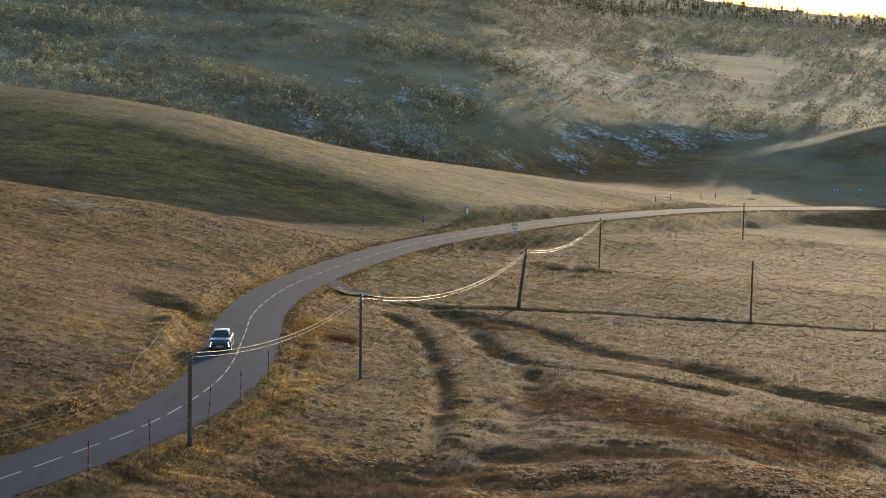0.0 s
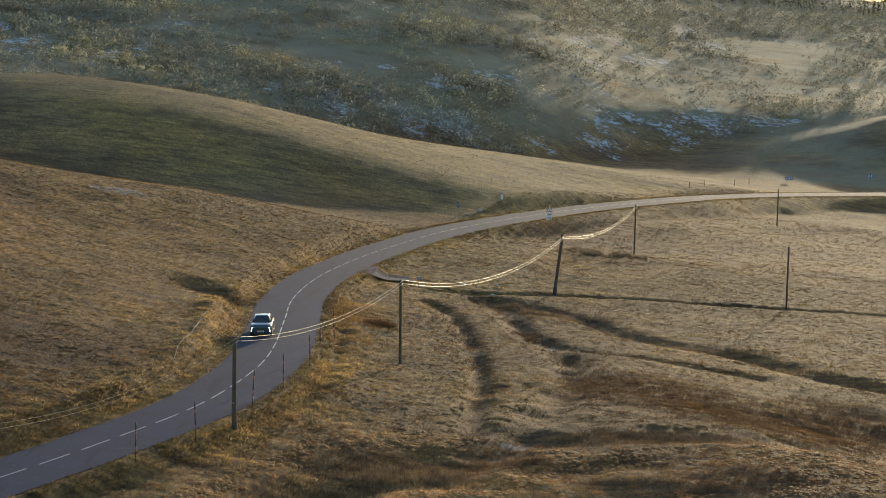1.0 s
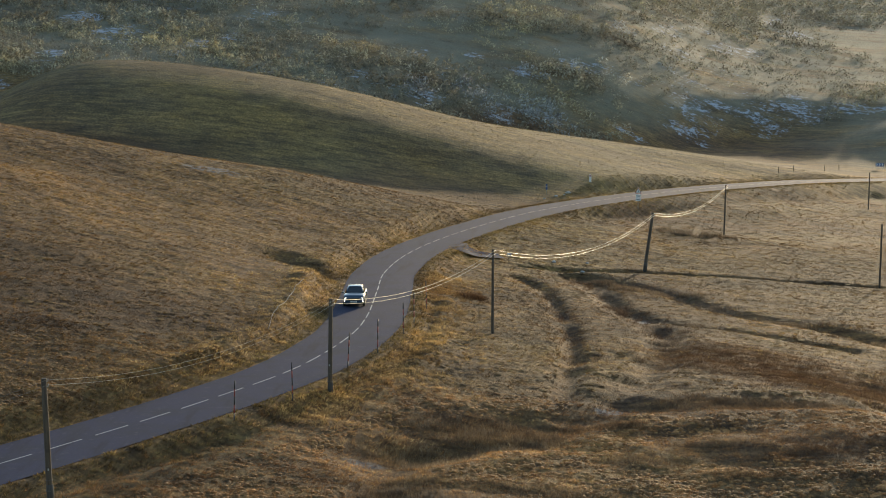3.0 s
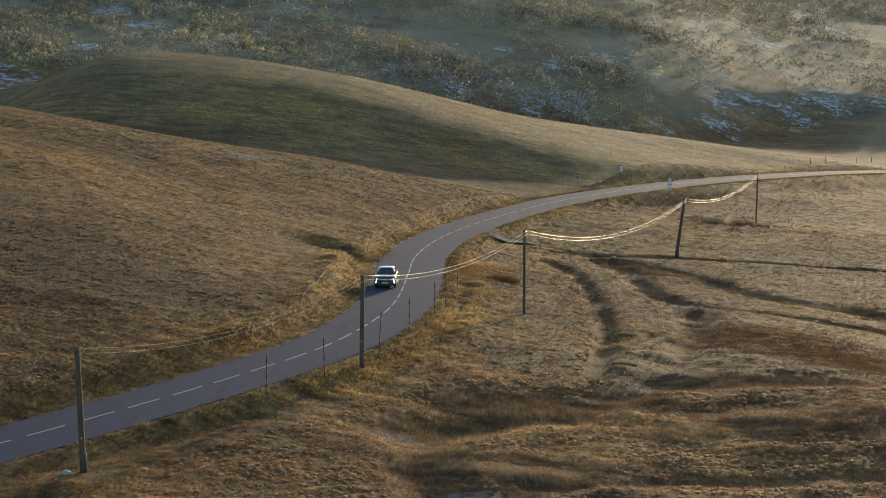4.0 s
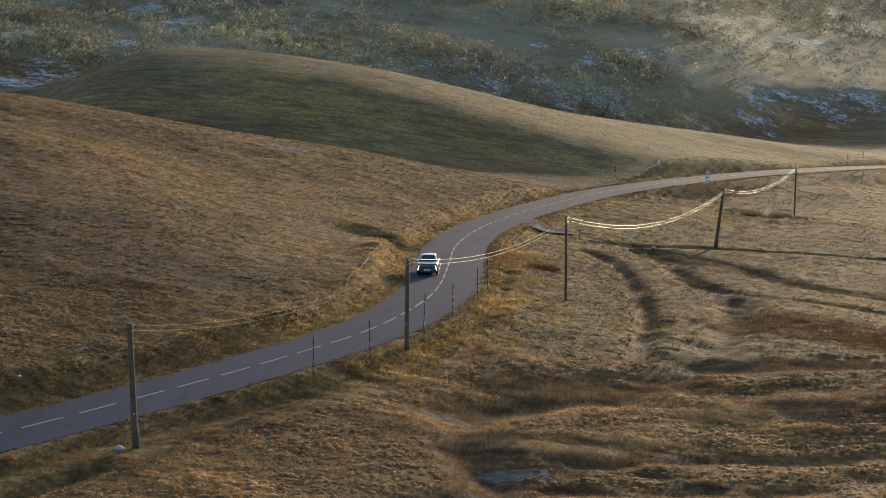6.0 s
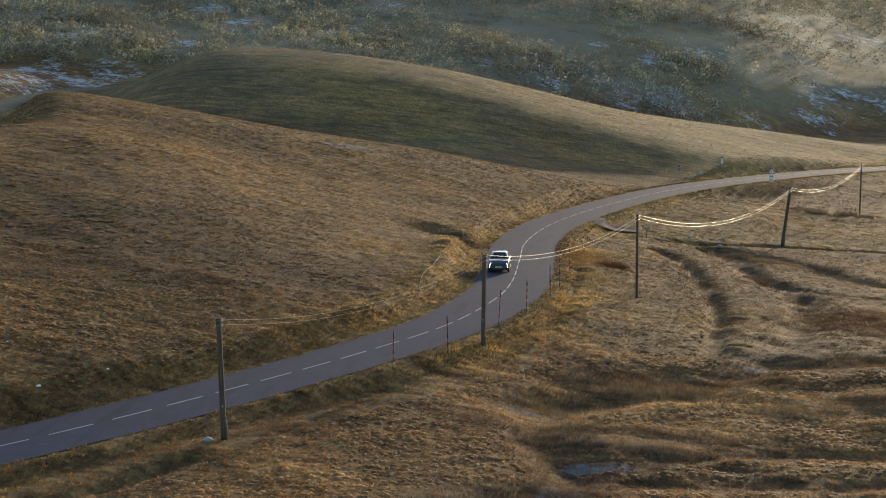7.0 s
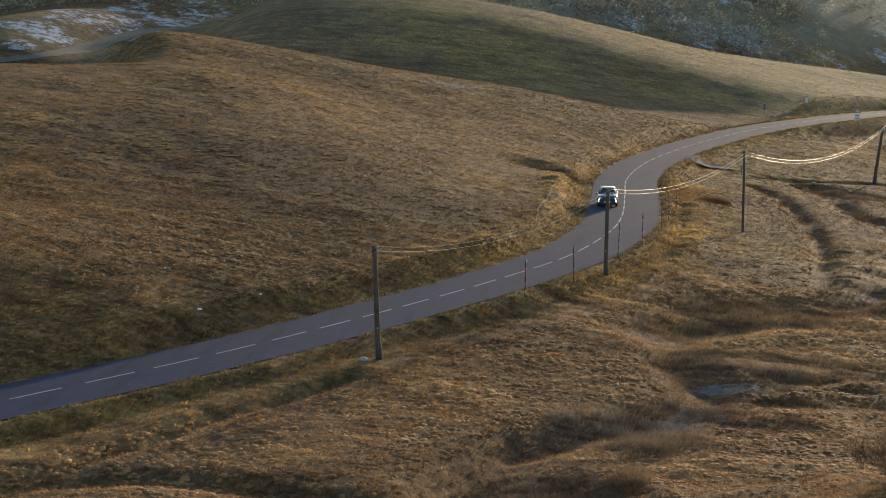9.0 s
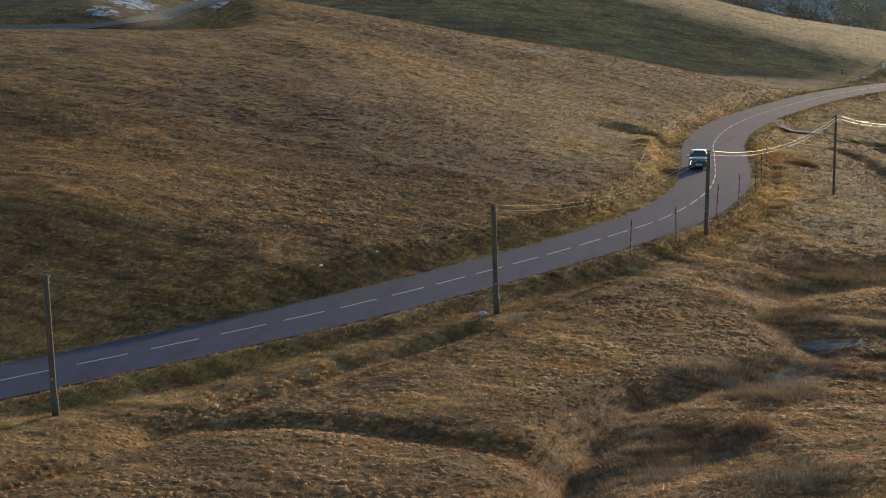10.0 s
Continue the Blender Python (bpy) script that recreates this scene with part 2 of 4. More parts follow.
M_RIM = plain("alloy", (0.5, 0.5, 0.5), 0.28, 1.0)
M_CHROME = plain("chrome", (0.8, 0.8, 0.8), 0.12, 1.0)
M_DRL = glow_material("lit_headlamp", (1.0, 0.93, 0.82), 2.0)
M_LENS = plain("clear_lens", (0.5, 0.5, 0.5), 0.08, 0.4)
M_TAIL = plain("red_lens", (0.30, 0.015, 0.012), 0.15)
M_BAG = plain("pale_plastic", (0.204, 0.222, 0.258), 0.4)

# ---- small helpers ----


def part(name, bm, material, parent=None, label=""):
    """One mesh object from a bmesh, under a thing or a part."""
    me = bpy.data.meshes.new(name)
    bm.to_mesh(me)
    bm.free()
    me.materials.append(material)
    ob = new(name, me)
    if parent is not None:
        ob.parent = parent
    return tagged(ob, label)


def thing(name, label, category, group="", at=None):
    ob = new(name)
    tagged(ob, label, category, group)
    if at is not None:
        ob.matrix_basis = at
    return ob


def arr_mesh(name, verts, faces, material, smooth=False):
    """A mesh object from arrays of equal-sided faces."""
    me = bpy.data.meshes.new(name)
    nv, nf, k = len(verts), len(faces), faces.shape[1]
    me.vertices.add(nv)
    me.vertices.foreach_set("co", np.ascontiguousarray(verts, np.float32).ravel())
    me.loops.add(nf * k)
    me.loops.foreach_set("vertex_index", np.ascontiguousarray(faces, np.int32).ravel())
    me.polygons.add(nf)
    me.polygons.foreach_set("loop_start", np.arange(0, nf * k, k, dtype=np.int32))
    me.update(calc_edges=True)
    if smooth:
        me.polygons.foreach_set("use_smooth", np.ones(nf, bool))
    me.materials.append(material)
    return new(name, me)


def box(bm, x, y, z, sx, sy, sz, bevel=0.0, m=None):
    r = bmesh.ops.create_cube(bm, size=1)
    vs = r["verts"]
    bmesh.ops.scale(bm, vec=(sx, sy, sz), verts=vs)
    if bevel:
        es = list({e for v in vs for e in v.link_edges})
        g = bmesh.ops.bevel(bm, geom=es, offset=bevel, segments=2, affect="EDGES")
        vs = list({v for f in g["faces"] for v in f.verts} | {v for v in vs if v.is_valid})
    bmesh.ops.translate(bm, vec=(x, y, z), verts=vs)
    if m is not None:
        bmesh.ops.transform(bm, matrix=m, verts=vs)
    return vs


def tube(bm, pts, radii, sides=10, cap=True):
    """A swept tube through points."""
    rings = []
    for i, p in enumerate(pts):
        a, b = Vector(pts[max(i - 1, 0)]), Vector(pts[min(i + 1, len(pts) - 1)])
        q = (b - a).to_track_quat("Z", "Y")
        r = radii[i] if hasattr(radii, "__len__") else radii
        rings.append([bm.verts.new(Vector(p) + q @ Vector((r * math.cos(t), r * math.sin(t), 0))) for t in [2 * math.pi * k / sides for k in range(sides)]])
    for a, b in zip(rings[:-1], rings[1:]):
        for k in range(sides):
            bm.faces.new((a[k], a[(k + 1) % sides], b[(k + 1) % sides], b[k])).smooth = True
    if cap:
        bm.faces.new(rings[0][::-1])
        bm.faces.new(rings[-1])
    return rings


def hash_noise(x, y, seed):
    """Value noise on a unit lattice, -1 to 1."""
    xi, yi = np.floor(x).astype(np.int64), np.floor(y).astype(np.int64)
    u, v = x - xi, y - yi
    u, v = u * u * (3 - 2 * u), v * v * (3 - 2 * v)

    def h(a, b):
        n = (a * 374761393 + b * 668265263 + seed * 974711) & 0x7FFFFFFF
        n = ((n ^ (n >> 13)) * 1274126177) & 0x7FFFFFFF
        return ((n ^ (n >> 16)) & 0xFFFF) / 32767.5 - 1.0

    return (h(xi, yi) * (1 - u) + h(xi + 1, yi) * u) * (1 - v) + (h(xi, yi + 1) * (1 - u) + h(xi + 1, yi + 1) * u) * v


def fbm(x, y, size, octaves=3, seed=1):
    out, amp, s = 0, 1.0, size
    for k in range(octaves):
        out = out + amp * hash_noise(x / s, y / s, seed + 17 * k)
        amp, s = amp * 0.5, s * 0.5
    return out


def smooth(x):
    x = np.clip(x, 0, 1)
    return x * x * (3 - 2 * x)


def spline(c, n=14):
    """Points along a smooth line through the given ones."""
    c = np.array(c, float)
    p = np.vstack([2 * c[0] - c[1], c, 2 * c[-1] - c[-2]])
    out = []
    for i in range(1, len(p) - 2):
        a, b, d, e = p[i - 1 : i + 3]
        for u in np.linspace(0, 1, n, endpoint=False):
            out.append(0.5 * (2 * b + (d - a) * u + (2 * a - 5 * b + 4 * d - e) * u * u + (3 * b - a - 3 * d + e) * u**3))
    out.append(c[-1])
    return np.array(out)


def near_line(x, y, line, reach=1e9):
    """Distance to a polyline, the height there, the way along it and the side (left is +)."""
    d, z = np.full(x.shape, reach), np.zeros(x.shape)
    side = np.zeros(x.shape)
    lo, hi = line[:, :2].min(0) - min(reach, 1e6), line[:, :2].max(0) + min(reach, 1e6)
    idx = np.nonzero((x > lo[0]) & (x < hi[0]) & (y > lo[1]) & (y < hi[1]))[0]
    xs, ys, ds, zs, ss = x[idx], y[idx], d[idx], z[idx], side[idx]
    for a, b in zip(line[:-1], line[1:]):
        v = b - a
        s = np.clip(((xs - a[0]) * v[0] + (ys - a[1]) * v[1]) / (v[0] ** 2 + v[1] ** 2), 0, 1)
        px, py = xs - a[0] - s * v[0], ys - a[1] - s * v[1]
        dd = np.hypot(px, py)
        m = dd < ds
        ds[m] = dd[m]
        if len(a) > 2:
            zs[m] = (a[2] + s * v[2])[m]
        ss[m] = np.sign(v[0] * py - v[1] * px)[m]
    d[idx], z[idx], side[idx] = ds, zs, ss
    return d, z, side


# ---- the relief ----
# mounds: x, y, half-lengths, turn, height
NEAR_HILL = [
    (-82.2, 143.0, 42.7, 49.8, 86.3, 12.06), (-39.5, 214.6, 11.0, 53.8, 97.2, 0.86), (-81.7, 196.2, 55.0, 18.3, 8.0, 6.85), (-60.1, 157.7, 8.0, 8.2, 60.3, 1.79),
    (-52.3, 67.6, 9.7, 8.0, 28.4, -3.03), (-55.9, 81.6, 9.2, 8.6, 178.9, 2.13), (-55.0, 117.0, 8.0, 8.0, 19.1, -0.62), (-104.5, 94.1, 19.8, 18.6, 0.0, 0.06),
    (-99.1, 181.7, 8.0, 12.0, 169.9, -6.68), (-99.0, 181.3, 8.8, 15.4, 18.3, -4.28), (-97.2, 199.0, 20.0, 8.0, 167.7, 0.86), (-121.1, 176.3, 22.6, 10.9, 166.4, -2.23), (-34.5, 215, 10, 16, 0, 1.05), (-23, 143.5, 2.6, 3.2, 0, 0.3),
    (-85.85, 185.58, 11.06, 3.98, 112.98, -7.19), (-78.67, 189.68, 14.04, 3.1, 112.98, 0.58),
]
MID_HILL = [
    (-103.2, 294.1, 43.2, 44.8, 7.5, 16.95), (-28.5, 300.0, 51.9, 33.7, 144.8, 8.58), (11.9, 339.9, 55.2, 33.7, 151.5, 5.73), (-47.4, 277.8, 21.5, 20.0, 170.8, 3.26),
    (-108.4, 254.6, 49.1, 11.3, 90.8, -12.71), (-112.0, 251.3, 8.6, 11.1, 178.9, 5.25), (-131.3, 234.5, 11.7, 10.9, 180.0, -4.19), (-32, 265, 40, 10, 3, 1.5), (-12, 297, 22, 10, 0, 0.35),
]
VALLEY = [
    (-15.1, 120.1, 30.8, 65.7, 14.2, -2.31), (33.9, 299.7, 58.5, 26.3, 157.9, -2.09), (79.7, 280.7, 70.7, 102.0, 134.9, -4.29), (72, 322, 48, 12, 14, -1.2),
    (18.6, 108.9, 8.0, 16.9, 15.0, 1.63), (47.6, 123.4, 16.8, 10.4, 179.0, -3.03), (10.2, 49.3, 12.7, 10.3, 1.5, 5.23),
    (-15.4, 57.5, 2.0, 6, -8, -0.8), (-11.2, 59.5, 0.9, 3.6, 28, 0.4), (-42, 52, 17, 4.2, 53, -0.85),
]
FAR_HILL = [(190, 468, 60, 28, 0, 30)]
# the road's middle line
ROAD = spline([
    (-75, 25, -0.6), (-56, 49, -0.2), (-42.9, 66.2, 0.1), (-34.2, 78.4, 0.35), (-27.2, 91, 0.5), (-22.4, 101, 0.6), (-18.9, 110, 0.68), (-16.9, 121, 0.7),
    (-16.5, 131, 0.66), (-17.2, 145.6, 0.55), (-17.8, 158, 0.46), (-16.9, 173, 0.33), (-14.3, 188, 0.18), (-10.2, 205, -0.1), (-4.2, 224, -0.4), (5, 245, -0.9),
    (18, 273, -2), (31.4, 296, -3), (46, 321, -4.4), (66, 345, -6), (95, 362, -7.2), (130, 372, -8), (240, 388, -9),
])
# gullies and ruts: line, half-width, depth
GULLIES = [
    ([(-5.2, 170.5), (-3.4, 166), (-2.1, 159), (-0.8, 145), (-0.1, 134), (-0.4, 123), (-0.9, 113)], 0.75, 0.55),
    ([(0.5, 177), (2.8, 168), (4.6, 156), (6.0, 149.5), (7.4, 143), (7.7, 137), (6.6, 127), (4.6, 119), (2.4, 112), (0.5, 107.5), (-2.5, 101.5), (-6, 99.5), (-9.8, 97)], 1.15, 0.5),
    ([(0.5, 176.5), (4.5, 176), (9.2, 172), (11.8, 168.2), (15.1, 161.8), (19.1, 158), (24.9, 154), (28.5, 147.8), (33, 144.5), (41, 140)], 1.5, 0.6),
    ([(5.6, 111), (9.7, 112.6), (13.4, 112.2), (17.2, 112), (21.5, 113.8), (28, 116)], 1.4, 0.32),
    ([(-3.5, 105.5), (-7, 102.5), (-10.3, 98.5), (-12.6, 93.5)], 1.6, 0.58),
    ([(-7.5, 97.5), (-10, 93.5), (-10.8, 88.8), (-10.2, 84.5), (-8.6, 80.5), (-9.2, 76), (-12, 71.5), (-15.8, 67.8), (-17.6, 65), (-18.4, 61), (-18.8, 56), (-18.2, 49)], 1.3, 0.55),
    ([(-15.6, 68), (-17.6, 65), (-18.5, 61), (-19, 57), (-19, 53), (-18.2, 48)], 0.75, 0.6),
    ([(-4.6, 83.6), (-3.3, 84.6), (2.8, 88), (8, 89), (14, 90)], 0.8, 0.2),
    ([(-5.5, 79.2), (-4.5, 79.6), (-1, 80.2), (3, 81.5), (8, 83)], 0.7, 0.22),
    ([(-37.5, 54.6), (-34.7, 55.9), (-30.7, 56.7), (-26.3, 55.9), (-22.5, 55.2), (-19, 54.5)], 1.1, 0.5),
    ([(-27.5, 156), (-25, 154), (-23, 152.8), (-20.5, 152.5)], 2.0, 1.15),
    ([(-39.9, 43.5), (-38.2, 48), (-37.2, 54), (-35.8, 58.8), (-34.1, 62.2), (-32.3, 66.1), (-30.2, 69.8), (-27.4, 75)], 0.5, 0.45),
    ([(-58, 37), (-49.5, 49.5), (-42, 60.5), (-38, 66), (-33.4, 72.6), (-28.6, 79.6), (-23.8, 88.0), (-21, 93)], 1.15, 0.6),
    ([(-5, 178), (1.2, 181), (8.3, 185), (17, 188), (25, 189.3), (35, 191), (43, 191.4), (56, 193)], 0.5, 0.35),
    ([(11, 208), (23.5, 219), (36, 228), (47, 229), (60, 224)], 0.6, 0.25),
    ([(12, 214), (15.7, 220), (20.5, 234), (28, 251), (40.5, 271.6), (54.6, 288.3), (66, 300)], 1.6, 0.4),
    ([(8.5, 231), (14.4, 246), (25, 264), (39.7, 291), (58, 318)], 1.4, 0.35),
    ([(3.2, 165.2), (6, 153.5), (9.3, 149), (13, 148.6), (17.6, 146.6), (24, 143)], 0.7, 0.3),
]
GULLIES = [(spline(g, 6), w, d) for g, w, d in GULLIES]


def half_road(y):
    return np.interp(y, [0, 180, 230, 300, 340], [3.05, 3.1, 3.5, 4.2, 4.5])


FAR_RISE, FAR_TOP = 0.15, 256.0


def foot_of_slope(x):
    return sum(np.interp(x + k, [-400, -114, -20, 74, 300], [200, 318, 366, 480, 505]) for k in (-30, -15, 0, 15, 30)) / 5


def up_slope(x, y):
    """How far up the far hillside a place lies, level again on its top."""
    s = 0.85 * (y - foot_of_slope(x))
    u = 3.0 * np.logaddexp(0, s / 3.0)
    top = FAR_TOP + 0.7 * np.clip(185 - x, 0, 250)
    return top - 12 * np.logaddexp(0, (top - u) / 12)


def gentler(x, y):
    """The hillside lies back more gently towards the sun: how much longer it is there."""
    beyond = 8 * np.logaddexp(0, (y - foot_of_slope(x) - 25) / 8)
    return beyond * (1 - 1 / (1 + 1.6 * smooth((x / np.maximum(y, 1) - 0.02) / 0.13)))


def folded(x, y):
    """A place of the long slope on the short one."""
    ye = y - gentler(x, y)
    return x * np.where(y > 1, ye / np.where(y > 1, y, 1), 1), ye


def unfolded(xe, ye):
    y = ye
    for _ in range(40):
        y = 0.5 * y + 0.5 * (ye + gentler(xe * y / ye, y))
    return xe * y / ye, y


def relief(x, y):
    """The bare ground's height."""
    wide = y
    x, y = folded(x, y)
    z = -1.823 - 0.0377 * x - 0.00918 * (np.minimum(y, 420) - 150)
    u = up_slope(x, y)
    z = z + FAR_RISE * u + 16 * (1 - np.exp(-u / 45.0))
    for cx, cy, a, b, turn, h in NEAR_HILL + MID_HILL + VALLEY + FAR_HILL:
        c, w = math.cos(radians(turn)), math.sin(radians(turn))
        p, q = (x - cx) * c + (y - cy) * w, (y - cy) * c - (x - cx) * w
        z = z + h * np.exp(-0.5 * (p / a) ** 2 - 0.5 * (q / b) ** 2)
    return 22 + (z - 22) * np.where(y > 1, wide / np.where(y > 1, y, 1), 1)


def ground_z(x, y, rough=True):
    """The finished ground's height: hills, road bed, gullies and hummocks."""
    x, y = np.atleast_1d(np.asarray(x, float)), np.atleast_1d(np.asarray(y, float))
    z = relief(x, y)
    d, zr, side = near_line(x, y, ROAD)
    off = smooth((d - half_road(y) - 0.3) / np.where(side < 0, np.interp(y, [230, 300], [2.2, 9]), 2.8))
    for g, w, depth in GULLIES:
        dg = near_line(x, y, g, 4 * w)[0]
        z = z - depth * np.exp(-0.5 * (dg / w) ** 2) * (dg < 4 * w) * (1 + 0.35 * hash_noise(x / 4, y / 4, 5))
    if rough:
        k = np.clip(off, 0, 1)
        z = z + k * (0.07 * fbm(x, y, 6.0, 2, 3) + 0.025 * fbm(x, y, 2.2, 2, 9) + 0.035 * fbm(x, y, 0.8, 2, 19) * smooth((260 - y) / 60))
        # hummocks of the boggy ground round the brook
        bog = smooth((x + 17 + 0.25 * (y - 70)) / 5) * smooth((142 - y) / 14) * smooth((x + 0.14 * (110 - y) + 4) / 3 + np.clip((108 - y) / 4, 0, 1))
        z = z + k * bog * (0.10 * fbm(x, y, 1.9, 2, 61) + 0.08 * fbm(x, 1.8 * y, 4.5, 2, 63))
        # a rough low bank on the outside of the bend
        z = z + k * np.exp(-(((d - half_road(y) - 3.0) / 1.0) ** 2)) * smooth((y - 100) / 8) * smooth((152 - y) / 10) * (0.35 + 0.14 * fbm(x, y, 1.6, 2, 29))
        # old mowing swaths that follow the ditch
        dd = near_line(x, y, GULLIES[0][0], 16)[0]
        z = z + k * 0.024 * np.sin(3.3 * dd) * smooth((dd - 2) / 2) * smooth((15.5 - dd) / 3) * (x < 1)
        far = smooth((y - 330) / 150)
        z = z + far * (0.6 * fbm(x, y, 45, 3, 21))
    return zr * (1 - off) + z * off - 0.06 * (d < half_road(y) + 0.1)


def steps(*runs):
    """Grid lines: runs of (start, end, step)."""
    out = [np.arange(a, b, s) for a, b, s in runs]
    return np.concatenate(out + [[runs[-1][1]]])


# beds of old snow on the far hillside, and frost by the brook: x, y, half-widths
SNOW_WEST = [
    (-100, 389, 3, 11), (-86, 396, 4, 9), (-81, 413, 3, 9), (-98, 405, 3, 4), (-77, 511, 4, 8), (-87, 376, 3, 7), (-126, 309, 4, 13), (-122, 316, 3, 10), (-113, 323, 5, 10), (-131, 344, 5, 11),
    (-109, 351, 4, 10), (-106, 399, 6, 16), (-120, 414, 5, 11), (-125, 258, 3, 3), (-125, 293, 11, 16), (-115, 322, 8, 9), (-126, 272, 8, 7), (-118, 306, 8, 8),
]
SNOW_MID = [(-38, 433, 3, 7), (-23, 442, 3, 3), (-9, 437, 6, 5), (-33, 385, 3, 9), (-22, 401, 4, 8), (-15, 395, 4, 11), (-5, 405, 6, 11), (11, 460, 13, 7), (16, 418, 5, 3), (18, 533, 4, 12)]
SNOW_EAST = [
    (33, 553, 6, 14), (44, 564, 5, 8), (36, 517, 8, 15), (53, 542, 10, 12), (76, 624, 5, 12), (79, 593, 9, 10), (35, 455, 5, 9), (37, 448, 7, 5), (66, 480, 9, 12), (32, 436, 8, 6),
    (54, 466, 7, 13), (85, 489, 10, 8), (44, 465, 6, 5),
]
SNOW_BEDS = SNOW_WEST + SNOW_MID + SNOW_EAST
FROST = [(6.5, 150.5, 1.2, 2), (-7.5, 82.3, 2.0, 1.2), (-8.6, 76.4, 1.5, 2.6), (-10.2, 73.5, 1.6, 1.2), (2.5, 111, 1.6, 0.9), (-12.5, 93.5, 1.5, 1.0), (-42, 195.5, 4, 2.2)]
RUSTY = [(14, 131, 10, 10), (21, 122, 10, 9), (21, 137, 9, 4), (29, 128, 8, 10), (12, 101, 9, 4), (-11.5, 71.2, 4.2, 5.6), (-8.2, 78.3, 3.0, 3.0), (-14.5, 58, 3.6, 5), (-9.5, 96.5, 4, 4), (8, 112, 9, 3.5), (-5, 102.5, 6, 4), (-9.5, 87, 3.4, 2.2), (-3, 86.8, 6, 2.2)]


def build_ground():
    gx = steps((-1500, -700, 100), (-700, -300, 20), (-300, -135, 5), (-135, -62, 1.1), (-62, 45, 0.42), (45, 120, 1.4), (120, 300, 5), (300, 700, 20), (700, 1500, 100))
    gy = steps((-900, -100, 100), (-100, 40, 7), (40, 120, 0.42), (120, 175, 0.55), (175, 200, 0.45), (200, 260, 1.0), (260, 420, 1.5), (420, 700, 4), (700, 1800, 13), (1800, 3400, 100))
    X, Y = np.meshgrid(gx, gy)
    x, y = X.ravel(), Y.ravel()
    z = ground_z(x, y)
    nx, ny = len(gx), len(gy)
    i = (np.arange(ny - 1)[:, None] * nx + np.arange(nx - 1)[None]).ravel()
    ob = arr_mesh("ground", np.stack([x, y, z], 1), np.stack([i, i + 1, i + 1 + nx, i + nx], 1), M_GROUND, True)
    d, _, side = near_line(x, y, ROAD, 60)
    verge = np.exp(-(((d - 5.5) / 2.2) ** 2)) * np.where(side < 0, 0.5, 0.25) * smooth((104 - y) / 16)
    mid_hill = smooth((y - 225 - 0.25 * np.abs(x + 40)) / 25) * smooth((380 - y + 0.6 * x) / 40) * smooth((60 - x) / 50)
    x, y = folded(x, y)
    far = smooth(up_slope(x, y) / 25)
    green = np.clip(verge + 0.35 * smooth((y - 160) / 30) * smooth((430 - y) / 50) * (side < 0) + 0.4 * mid_hill + 0.30 * far + 0.16 * fbm(x, y, 18, 3, 31), 0, 1)
    brush = np.zeros_like(x)
    for g, w, _ in GULLIES[:9]:
        brush = np.maximum(brush, np.exp(-((near_line(x, y, g, 14)[0] / (1.9 * w)) ** 2)))
    slope = (side > 0) * smooth((d - 4) / 8) * smooth((215 - y) / 30)
    brush = np.clip(0.5 * brush + 0.35 * slope + 0.25 * np.clip(fbm(x, y, 25, 3, 41), 0, 1) * (y < 220) + 0.25 * far, 0, 1)
    meadow = (side < 0) * smooth((y - 120) / 30) * smooth((330 - y) / 30) * smooth((x - 2) / 6)
    brush = np.maximum(brush, meadow * (0.75 + 0.25 * fbm(x, y, 12, 2, 43)).clip(0, 1))
    for cx, cy, rx, ry in RUSTY:
        q = ((x - cx) / rx) ** 2 + ((y - cy) / ry) ** 2 + 0.6 * fbm(x, y, 5, 2, 57)
        brush = np.maximum(brush, 0.75 * smooth(1.5 - q))
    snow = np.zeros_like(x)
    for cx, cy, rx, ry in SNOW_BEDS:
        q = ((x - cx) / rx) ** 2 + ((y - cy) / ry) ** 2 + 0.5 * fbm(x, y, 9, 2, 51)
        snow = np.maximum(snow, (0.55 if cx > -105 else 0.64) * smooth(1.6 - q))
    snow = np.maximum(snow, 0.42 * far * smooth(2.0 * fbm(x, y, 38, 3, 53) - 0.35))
    rime = np.zeros_like(x)
    for cx, cy, rx, ry in FROST:
        q = ((x - cx) / rx) ** 2 + ((y - cy) / ry) ** 2 + 0.5 * fbm(x, y, 2.5, 2, 55)
        rime = np.maximum(rime, smooth(1.4 - q))
    wet = ob.data.color_attributes.new("rime", "FLOAT_COLOR", "POINT")
    wet.data.foreach_set("color", np.stack([rime] * 4, 1).astype(np.float32).ravel())
    col = ob.data.color_attributes.new("cover", "FLOAT_COLOR", "POINT")
    # alpha: where haze is painted on as a paler ground colour
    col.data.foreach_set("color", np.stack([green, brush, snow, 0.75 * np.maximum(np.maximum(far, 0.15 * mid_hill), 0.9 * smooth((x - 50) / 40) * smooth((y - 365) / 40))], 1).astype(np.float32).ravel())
    tagged(ob, "rolling dry winter grassland with olive and rust patches", "ground", kind="structure")


def ribbon(line, half, lift, cross=4):
    """A strip along a line, draped a little above it."""
    t = np.gradient(line[:, :2], axis=0)
    t /= np.linalg.norm(t, axis=1)[:, None]
    nrm = np.stack([-t[:, 1], t[:, 0]], 1)
    half = np.broadcast_to(half, (len(line),))
    rows = []
    for k in np.linspace(-1, 1, cross + 1):
        rows.append(np.column_stack([line[:, :2] + nrm * (half * k)[:, None], line[:, 2] + lift + 0.05 * (1 - k * k)]))
    v = np.stack(rows, 1).reshape(-1, 3)
    n = cross + 1
    i = (np.arange(len(line) - 1)[:, None] * n + np.arange(cross)[None]).ravel()
    return v, np.stack([i, i + n, i + n + 1, i + 1], 1)


